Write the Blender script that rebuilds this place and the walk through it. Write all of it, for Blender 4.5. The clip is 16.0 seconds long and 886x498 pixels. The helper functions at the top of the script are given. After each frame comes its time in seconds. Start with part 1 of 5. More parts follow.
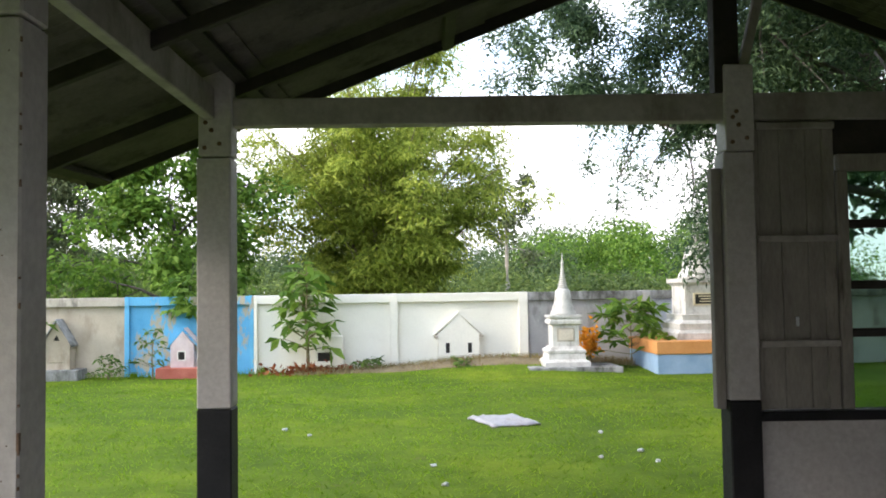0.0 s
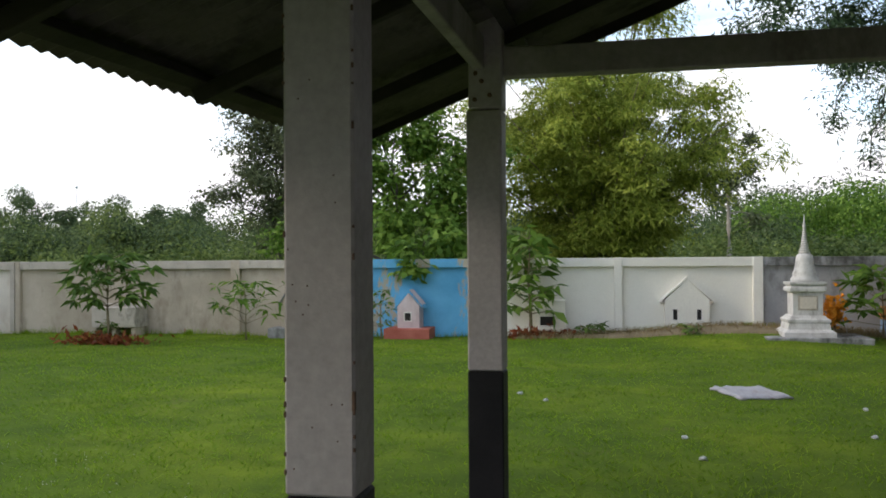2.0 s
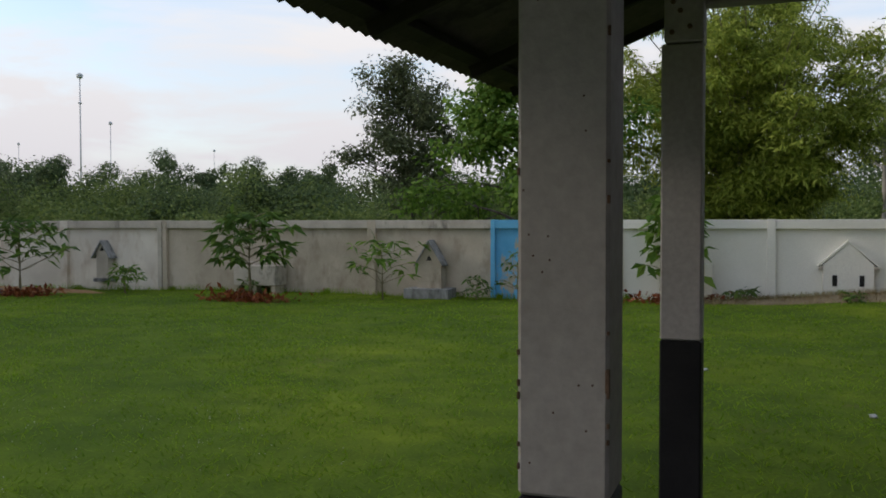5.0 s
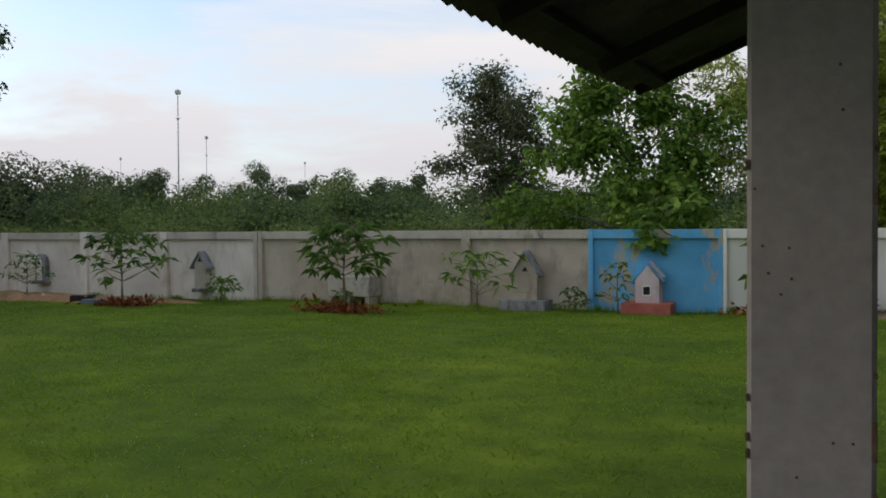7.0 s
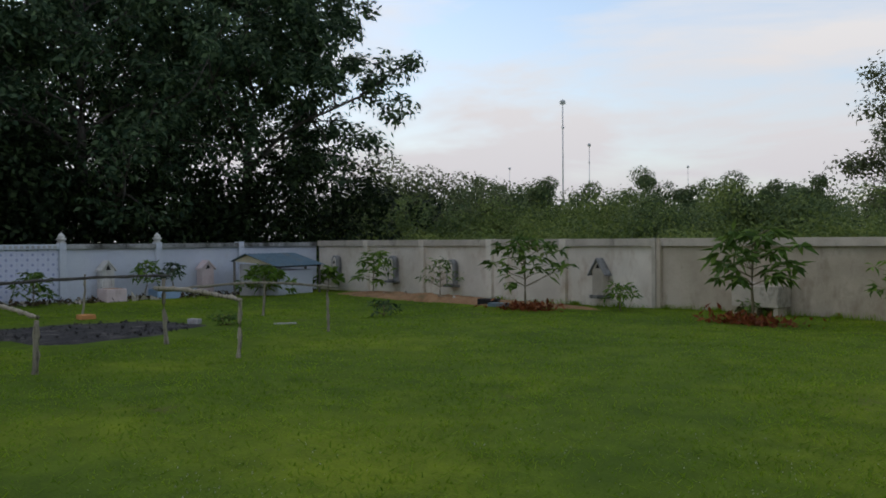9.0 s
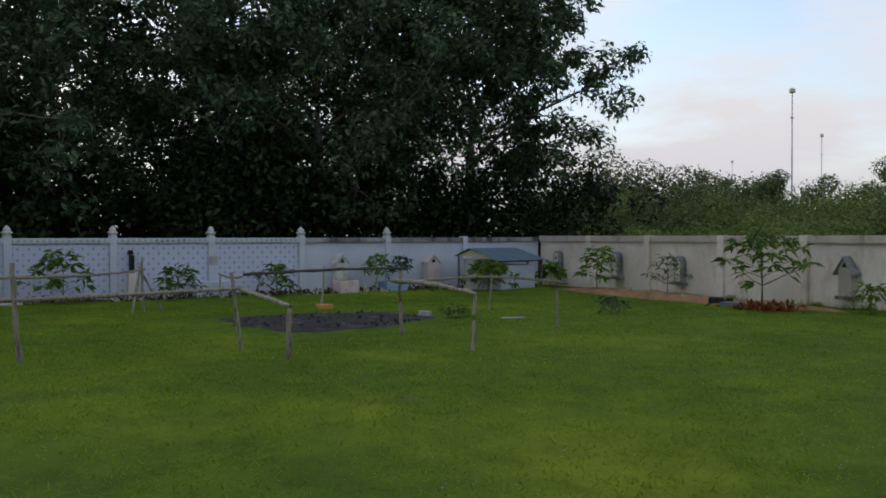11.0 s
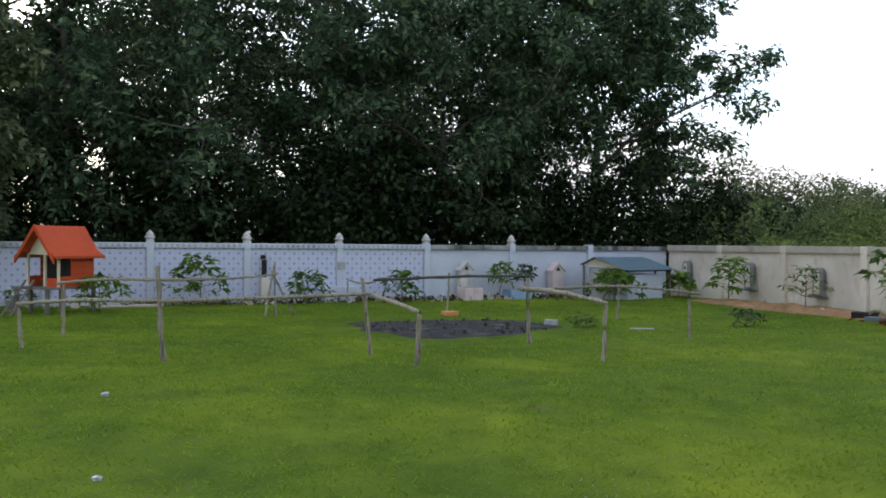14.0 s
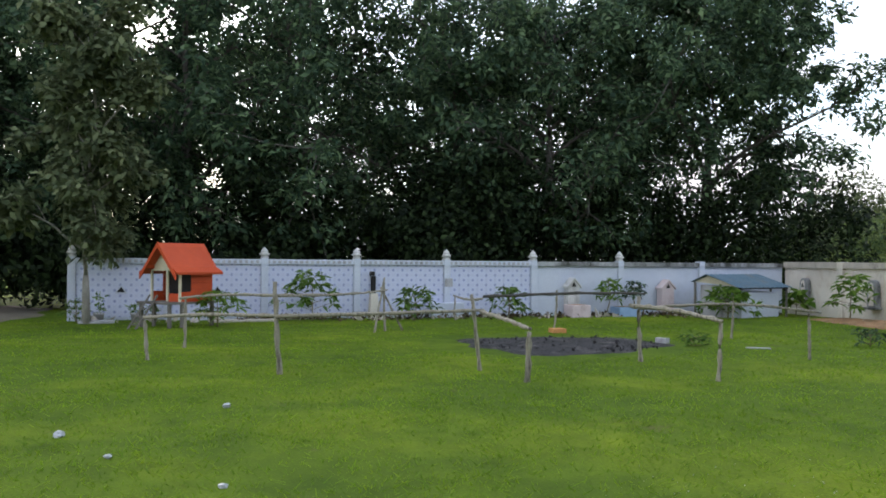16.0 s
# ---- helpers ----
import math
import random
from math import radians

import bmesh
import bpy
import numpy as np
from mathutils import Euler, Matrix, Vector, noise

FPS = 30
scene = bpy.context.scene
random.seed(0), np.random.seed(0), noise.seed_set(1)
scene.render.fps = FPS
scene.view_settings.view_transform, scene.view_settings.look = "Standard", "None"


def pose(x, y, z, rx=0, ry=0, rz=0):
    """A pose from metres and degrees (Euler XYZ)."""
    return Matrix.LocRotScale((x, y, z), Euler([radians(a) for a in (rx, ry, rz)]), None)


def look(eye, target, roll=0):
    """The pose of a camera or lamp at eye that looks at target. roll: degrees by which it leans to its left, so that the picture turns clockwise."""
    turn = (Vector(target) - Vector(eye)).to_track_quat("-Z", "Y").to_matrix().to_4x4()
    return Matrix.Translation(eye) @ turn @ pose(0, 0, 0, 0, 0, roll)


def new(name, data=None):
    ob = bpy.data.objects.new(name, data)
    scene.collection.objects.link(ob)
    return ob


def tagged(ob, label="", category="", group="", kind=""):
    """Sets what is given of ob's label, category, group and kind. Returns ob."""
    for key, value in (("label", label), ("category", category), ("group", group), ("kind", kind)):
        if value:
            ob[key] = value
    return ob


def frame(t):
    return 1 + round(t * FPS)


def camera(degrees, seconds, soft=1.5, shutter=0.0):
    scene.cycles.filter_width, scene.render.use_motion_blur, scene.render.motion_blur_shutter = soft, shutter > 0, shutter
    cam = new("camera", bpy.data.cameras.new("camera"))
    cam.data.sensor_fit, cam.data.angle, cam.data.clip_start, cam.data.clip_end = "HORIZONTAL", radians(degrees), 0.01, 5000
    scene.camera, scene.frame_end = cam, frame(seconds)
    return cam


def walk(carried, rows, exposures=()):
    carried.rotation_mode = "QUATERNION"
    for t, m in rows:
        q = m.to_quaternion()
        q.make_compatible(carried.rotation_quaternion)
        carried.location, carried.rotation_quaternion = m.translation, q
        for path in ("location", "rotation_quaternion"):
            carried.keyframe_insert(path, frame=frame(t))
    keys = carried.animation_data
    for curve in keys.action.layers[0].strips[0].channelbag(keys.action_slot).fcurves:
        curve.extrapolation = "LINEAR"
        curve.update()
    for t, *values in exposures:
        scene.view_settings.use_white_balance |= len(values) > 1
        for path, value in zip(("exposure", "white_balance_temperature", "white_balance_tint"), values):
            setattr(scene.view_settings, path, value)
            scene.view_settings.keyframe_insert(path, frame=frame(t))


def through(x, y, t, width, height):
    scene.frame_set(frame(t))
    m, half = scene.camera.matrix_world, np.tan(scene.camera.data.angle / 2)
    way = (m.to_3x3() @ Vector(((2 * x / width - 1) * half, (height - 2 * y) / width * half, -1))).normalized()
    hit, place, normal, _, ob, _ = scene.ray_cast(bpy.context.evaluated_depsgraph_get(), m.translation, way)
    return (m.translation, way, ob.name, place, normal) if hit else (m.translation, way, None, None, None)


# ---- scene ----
cam = camera(52.1, 16.0, soft=1.8)
PATH = [
    (0, (-0.265, 0.016, 1.558), (-0.094, 2.006, 1.651), -0.8),
    (0.5, (-0.296, 0.122, 1.548), (-0.432, 2.116, 1.634), -0.7),
    (1, (-0.418, 0.207, 1.552), (-0.659, 2.191, 1.617), -0.6),
    (1.5, (-0.533, 0.236, 1.557), (-0.793, 2.218, 1.598), -0.5),
    (2, (-0.619, 0.293, 1.53), (-0.898, 2.273, 1.551), -0.4),
    (2.5, (-0.655, 0.428, 1.521), (-1.022, 2.394, 1.519), -0.3),
    (3, (-0.691, 0.576, 1.512), (-1.126, 2.528, 1.513), 0.8),
    (3.5, (-0.744, 0.623, 1.504), (-1.194, 2.572, 1.494), 1.2),
    (4, (-0.813, 0.656, 1.49), (-1.29, 2.598, 1.446), 1.2),
    (4.2, (-0.838, 0.649, 1.487), (-1.338, 2.585, 1.422), 1.1),
    (6.3, (-1.118, 0.882, 1.516), (-1.702, 2.794, 1.466), -0.9),
    (6.5, (-1.132, 0.932, 1.499), (-1.726, 2.841, 1.451), -0.6),
    (7, (-1.217, 0.953, 1.494), (-1.946, 2.815, 1.456), -0.3),
    (7.5, (-1.364, 1.045, 1.519), (-2.363, 2.778, 1.494), -1.6),
    (8, (-1.476, 1.022, 1.544), (-2.569, 2.696, 1.528), -2.2),
    (8.5, (-1.579, 0.989, 1.532), (-2.808, 2.567, 1.513), -0.8),
    (9, (-1.681, 0.96, 1.529), (-3.098, 2.372, 1.508), -0.4),
    (9.5, (-1.807, 0.913, 1.522), (-3.357, 2.177, 1.493), -0.2),
    (9.7, (-1.876, 0.896, 1.527), (-3.456, 2.121, 1.494), -0.1),
    (11.8, (-2.036, 0.811, 1.49), (-3.781, 1.787, 1.462), 0.1),
    (12, (-2.081, 0.817, 1.481), (-3.834, 1.78, 1.45), 0.2),
    (12.5, (-2.052, 0.767, 1.487), (-3.824, 1.693, 1.457), 0.2),
    (13, (-2.055, 0.771, 1.496), (-3.844, 1.663, 1.47), 0.5),
    (13.5, (-2.038, 0.748, 1.509), (-3.845, 1.605, 1.483), 0.6),
    (14, (-2.08, 0.753, 1.508), (-3.908, 1.563, 1.496), 0.5),
    (14.5, (-2.051, 0.715, 1.51), (-3.898, 1.482, 1.504), 0.6),
    (15, (-2.081, 0.719, 1.52), (-3.951, 1.429, 1.522), 0.5),
    (15.5, (-2.034, 0.7, 1.505), (-3.919, 1.37, 1.518), 0.4),
    (16, (-2.059, 0.673, 1.506), (-3.969, 1.268, 1.529), 0.5),
]
EXPOSURES = [(0, 1.32), (0.5, 1.15), (1, 0.9), (1.5, 0.5), (2, 0.15), (2.5, -0.1), (3, -0.27), (3.5, -0.47), (4.2, -0.57), (6.5, -0.57), (7, -0.6), (9, -0.75), (9.7, -0.82), (11.8, -0.42), (12.5, -0.1), (13.5, 0.1), (14.5, 0.22), (16, 0.44)]
walk(cam, [(t, look(eye, target, roll)) for t, eye, target, roll in PATH], EXPOSURES)

# ---- world, sun and exposure ----
world = bpy.data.worlds.new("sky")
scene.world = world
world.use_nodes = True
wn, wl = world.node_tree.nodes, world.node_tree.links
wn.clear()
w_out = wn.new("ShaderNodeOutputWorld")
w_bg = wn.new("ShaderNodeBackground")
w_sky = wn.new("ShaderNodeTexSky")
w_sky.sky_type, w_sky.sun_disc = "NISHITA", False
w_sky.sun_elevation, w_sky.sun_rotation = radians(24), radians(259)
w_sky.dust_density, w_sky.ozone_density = 1.0, 2.0
w_gain = wn.new("ShaderNodeVectorMath")
w_gain.operation = "SCALE"
w_gain.inputs["Scale"].default_value = 0.31
w_tc = wn.new("ShaderNodeTexCoord")
w_map = wn.new("ShaderNodeMapping")
w_map.inputs["Scale"].default_value = (1.3, 1.3, 6.0)
w_map.inputs["Rotation"].default_value = (0.16, -0.12, 0.4)
w_noise = wn.new("ShaderNodeTexNoise")
w_noise.inputs["Scale"].default_value, w_noise.inputs["Detail"].default_value = 2.1, 7.0
w_noise.inputs["Roughness"].default_value = 0.6
w_noise.inputs["Distortion"].default_value = 0.35
w_ramp = wn.new("ShaderNodeValToRGB")
w_ramp.color_ramp.elements[0].position, w_ramp.color_ramp.elements[1].position = 0.38, 0.68
w_ramp.color_ramp.elements[0].color = (0.08, 0.08, 0.08, 1)
# high thin cloud, greyer and faintly pink towards the horizon
w_sep = wn.new("ShaderNodeSeparateXYZ")
w_haze = wn.new("ShaderNodeValToRGB")
w_haze.color_ramp.elements[0].position, w_haze.color_ramp.elements[1].position = -0.02, 0.30
w_haze.color_ramp.elements[0].color = (0.93, 0.90, 0.96, 1)
w_haze.color_ramp.elements[1].color = (1.30, 1.28, 1.28, 1)
w_low = wn.new("ShaderNodeMapRange")
w_low.inputs["From Min"].default_value, w_low.inputs["From Max"].default_value = -0.02, 0.30
w_low.inputs["To Min"].default_value, w_low.inputs["To Max"].default_value = 0.75, 0.0
w_add = wn.new("ShaderNodeMath")
w_add.operation, w_add.use_clamp = "ADD", True
w_mix = wn.new("ShaderNodeMix")
w_mix.data_type = "RGBA"
wl.new(w_tc.outputs["Generated"], w_map.inputs["Vector"])
wl.new(w_tc.outputs["Generated"], w_sep.inputs["Vector"])
wl.new(w_sep.outputs["Z"], w_haze.inputs["Fac"])
wl.new(w_sep.outputs["Z"], w_low.inputs["Value"])
wl.new(w_map.outputs["Vector"], w_noise.inputs["Vector"])
wl.new(w_noise.outputs["Fac"], w_ramp.inputs["Fac"])
wl.new(w_sky.outputs["Color"], w_gain.inputs[0])
wl.new(w_gain.outputs["Vector"], w_mix.inputs["A"])
wl.new(w_haze.outputs["Color"], w_mix.inputs["B"])
wl.new(w_ramp.outputs["Color"], w_add.inputs[0])
wl.new(w_low.outputs["Result"], w_add.inputs[1])
wl.new(w_add.outputs["Value"], w_mix.inputs["Factor"])
wl.new(w_mix.outputs["Result"], w_bg.inputs["Color"])
w_bg.inputs["Strength"].default_value = 1.12
wl.new(w_bg.outputs["Background"], w_out.inputs["Surface"])

sun = new("sun", bpy.data.lights.new("sun", "SUN"))
sun.data.energy, sun.data.angle, sun.data.color = 1.15, radians(12), (1.0, 0.87, 0.70)
sun.matrix_world = look((-40, -8, 18.5), (0, 0, 0))


# ---- materials ----
def ramp(nt, stops):
    r = nt.nodes.new("ShaderNodeValToRGB")
    while len(r.color_ramp.elements) < len(stops):
        r.color_ramp.elements.new(0.5)
    for e, (p, c) in zip(r.color_ramp.elements, stops):
        e.position, e.color = p, (*c, 1)
    return r


def noise_node(nt, scale, detail, vector, stretch=(1, 1, 1), rough=0.6):
    m = nt.nodes.new("ShaderNodeMapping")
    m.inputs["Scale"].default_value = stretch
    nt.links.new(vector, m.inputs["Vector"])
    n = nt.nodes.new("ShaderNodeTexNoise")
    n.inputs["Scale"].default_value, n.inputs["Detail"].default_value = scale, detail
    n.inputs["Roughness"].default_value = rough
    nt.links.new(m.outputs["Vector"], n.inputs["Vector"])
    return n


def blend(nt, kind, fac, a, b):
    m = nt.nodes.new("ShaderNodeMix")
    m.data_type, m.blend_type = "RGBA", kind
    for key, v in (("Factor", fac), ("A", a), ("B", b)):
        if isinstance(v, bpy.types.NodeSocket):
            nt.links.new(v, m.inputs[key])
        else:
            m.inputs[key].default_value = v if key == "Factor" else (*v, 1)
    return m.outputs["Result"]


def surf(name, c1, c2, rough=0.85, scale=3.0, fine=60.0, bump=0.2, stains=None, stretch=(1, 1, 1), metal=0.0, vary=0.0, stain_at=(0.52, 0.68), stain_scale=1.3, spec=0.3):
    """A weathered opaque surface: two colours by broad noise, fine grain, optional stains of a colour of their own."""
    m = bpy.data.materials.new(name)
    m.use_nodes = True
    nt = m.node_tree
    p = nt.nodes["Principled BSDF"]
    p.inputs["Specular IOR Level"].default_value = spec
    tc = nt.nodes.new("ShaderNodeTexCoord").outputs["Object"]
    broad = noise_node(nt, scale, 5, tc, stretch)
    grain = noise_node(nt, fine, 3, tc, stretch)
    r = ramp(nt, [(0.32, c1), (0.68, c2)])
    nt.links.new(broad.outputs["Fac"], r.inputs["Fac"])
    g = ramp(nt, [(0.25, (0.82, 0.82, 0.82)), (0.75, (1.08, 1.08, 1.08))])
    nt.links.new(grain.outputs["Fac"], g.inputs["Fac"])
    col = blend(nt, "MULTIPLY", 1.0, r.outputs["Color"], g.outputs["Color"])
    if stains:
        s = noise_node(nt, stain_scale, 7, tc, (stretch[0] * 1.7, stretch[1] * 1.7, stretch[2] * 0.8), 0.7)
        sr = ramp(nt, [(stain_at[0], (0, 0, 0)), (stain_at[1], (1, 1, 1))])
        nt.links.new(s.outputs["Fac"], sr.inputs["Fac"])
        col = blend(nt, "MIX", sr.outputs["Color"], col, stains)
    if vary:
        o = nt.nodes.new("ShaderNodeObjectInfo")
        v = ramp(nt, [(0, (1 - vary,) * 3), (1, (1 + vary,) * 3)])
        nt.links.new(o.outputs["Random"], v.inputs["Fac"])
        col = blend(nt, "MULTIPLY", 1.0, col, v.outputs["Color"])
    nt.links.new(col, p.inputs["Base Color"])
    p.inputs["Roughness"].default_value, p.inputs["Metallic"].default_value = rough, metal
    b = nt.nodes.new("ShaderNodeBump")
    b.inputs["Strength"].default_value, b.inputs["Distance"].default_value = bump, 0.02
    nt.links.new(grain.outputs["Fac"], b.inputs["Height"])
    nt.links.new(b.outputs["Normal"], p.inputs["Normal"])
    return m


def leafy(name, dark, mid, light, through=0.35, rough=0.55):
    """Leaves: a colour of its own for every leaf, some light passing through."""
    m = bpy.data.materials.new(name)
    m.use_nodes = True
    nt = m.node_tree
    p, out = nt.nodes["Principled BSDF"], nt.nodes["Material Output"]
    geo = nt.nodes.new("ShaderNodeNewGeometry")
    r = ramp(nt, [(0.0, dark), (0.55, mid), (1.0, light)])
    nt.links.new(geo.outputs["Random Per Island"], r.inputs["Fac"])
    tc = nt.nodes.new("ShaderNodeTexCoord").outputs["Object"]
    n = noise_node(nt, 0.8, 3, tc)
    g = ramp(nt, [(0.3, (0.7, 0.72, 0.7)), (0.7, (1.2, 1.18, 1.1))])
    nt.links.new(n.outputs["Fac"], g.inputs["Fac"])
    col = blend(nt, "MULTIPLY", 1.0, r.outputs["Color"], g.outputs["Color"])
    nt.links.new(col, p.inputs["Base Color"])
    p.inputs["Roughness"].default_value = rough
    p.inputs["Specular IOR Level"].default_value = 0.1
    t = nt.nodes.new("ShaderNodeBsdfTranslucent")
    nt.links.new(col, t.inputs["Color"])
    mix = nt.nodes.new("ShaderNodeMixShader")
    mix.inputs["Fac"].default_value = through
    nt.links.new(p.outputs["BSDF"], mix.inputs[1])
    nt.links.new(t.outputs["BSDF"], mix.inputs[2])
    nt.links.new(mix.outputs["Shader"], out.inputs["Surface"])
    return m


def lawn_material():
    m = bpy.data.materials.new("lawn")
    m.use_nodes = True
    nt = m.node_tree
    p = nt.nodes["Principled BSDF"]
    tc = nt.nodes.new("ShaderNodeTexCoord").outputs["Object"]
    a, b, c = noise_node(nt, 0.35, 4, tc), noise_node(nt, 2.2, 5, tc), noise_node(nt, 45, 4, tc)
    ra = ramp(nt, [(0.30, (0.062, 0.112, 0.011)), (0.5, (0.099, 0.158, 0.012)), (0.68, (0.162, 0.220, 0.015))])
    nt.links.new(a.outputs["Fac"], ra.inputs["Fac"])
    rb = ramp(nt, [(0.28, (0.68, 0.72, 0.66)), (0.68, (1.22, 1.17, 1.08))])
    nt.links.new(b.outputs["Fac"], rb.inputs["Fac"])
    rc = ramp(nt, [(0.3, (0.68, 0.68, 0.68)), (0.68, (1.14, 1.14, 1.1))])
    nt.links.new(c.outputs["Fac"], rc.inputs["Fac"])
    col = blend(nt, "MULTIPLY", 1.0, ra.outputs["Color"], rb.outputs["Color"])
    col = blend(nt, "MULTIPLY", 1.0, col, rc.outputs["Color"])
    d = noise_node(nt, 0.9, 6, tc, (1, 1, 1), 0.7)
    rd = ramp(nt, [(0.62, (0, 0, 0)), (0.74, (0.6, 0.6, 0.6))])
    nt.links.new(d.outputs["Fac"], rd.inputs["Fac"])
    col = blend(nt, "MIX", rd.outputs["Color"], col, (0.14, 0.12, 0.055))
    nt.links.new(col, p.inputs["Base Color"])
    p.inputs["Roughness"].default_value = 0.95
    p.inputs["Specular IOR Level"].default_value = 0.1
    bu = nt.nodes.new("ShaderNodeBump")
    bu.inputs["Strength"].default_value, bu.inputs["Distance"].default_value = 0.4, 0.03
    nt.links.new(c.outputs["Fac"], bu.inputs["Height"])
    nt.links.new(bu.outputs["Normal"], p.inputs["Normal"])
    return m


def tile_material():
    """Glazed wall tile: white with a printed blue-grey flower motif."""
    m = bpy.data.materials.new("motif_tile")
    m.use_nodes = True
    nt = m.node_tree
    p = nt.nodes["Principled BSDF"]
    tc = nt.nodes.new("ShaderNodeTexCoord").outputs["UV"]

    def vec(op, a, b=None):
        v = nt.nodes.new("ShaderNodeVectorMath")
        v.operation = op
        nt.links.new(a, v.inputs[0])
        if b:
            v.inputs[1].default_value = b
        return v

    q = vec("ABSOLUTE", vec("SUBTRACT", tc, (0.5, 0.5, 0)).outputs["Vector"]).outputs["Vector"]
    near = vec("LENGTH", q).outputs["Value"]
    corner = vec("LENGTH", vec("SUBTRACT", q, (0.5, 0.5, 0)).outputs["Vector"]).outputs["Value"]
    least = nt.nodes.new("ShaderNodeMath")
    least.operation = "MINIMUM"
    nt.links.new(near, least.inputs[0])
    nt.links.new(corner, least.inputs[1])
    wob = noise_node(nt, 14, 2, tc)
    s = nt.nodes.new("ShaderNodeMath")
    s.operation = "MULTIPLY_ADD"
    s.inputs[1].default_value = 0.16
    nt.links.new(wob.outputs["Fac"], s.inputs[0])
    nt.links.new(least.outputs["Value"], s.inputs[2])
    r = ramp(nt, [(0.0, (0.22, 0.25, 0.44)), (0.17, (0.32, 0.35, 0.54)), (0.25, (0.55, 0.58, 0.72)), (0.33, (0.61, 0.63, 0.755)), (0.44, (0.56, 0.58, 0.71))])
    nt.links.new(s.outputs["Value"], r.inputs["Fac"])
    nt.links.new(r.outputs["Color"], p.inputs["Base Color"])
    p.inputs["Roughness"].default_value = 0.35
    return m


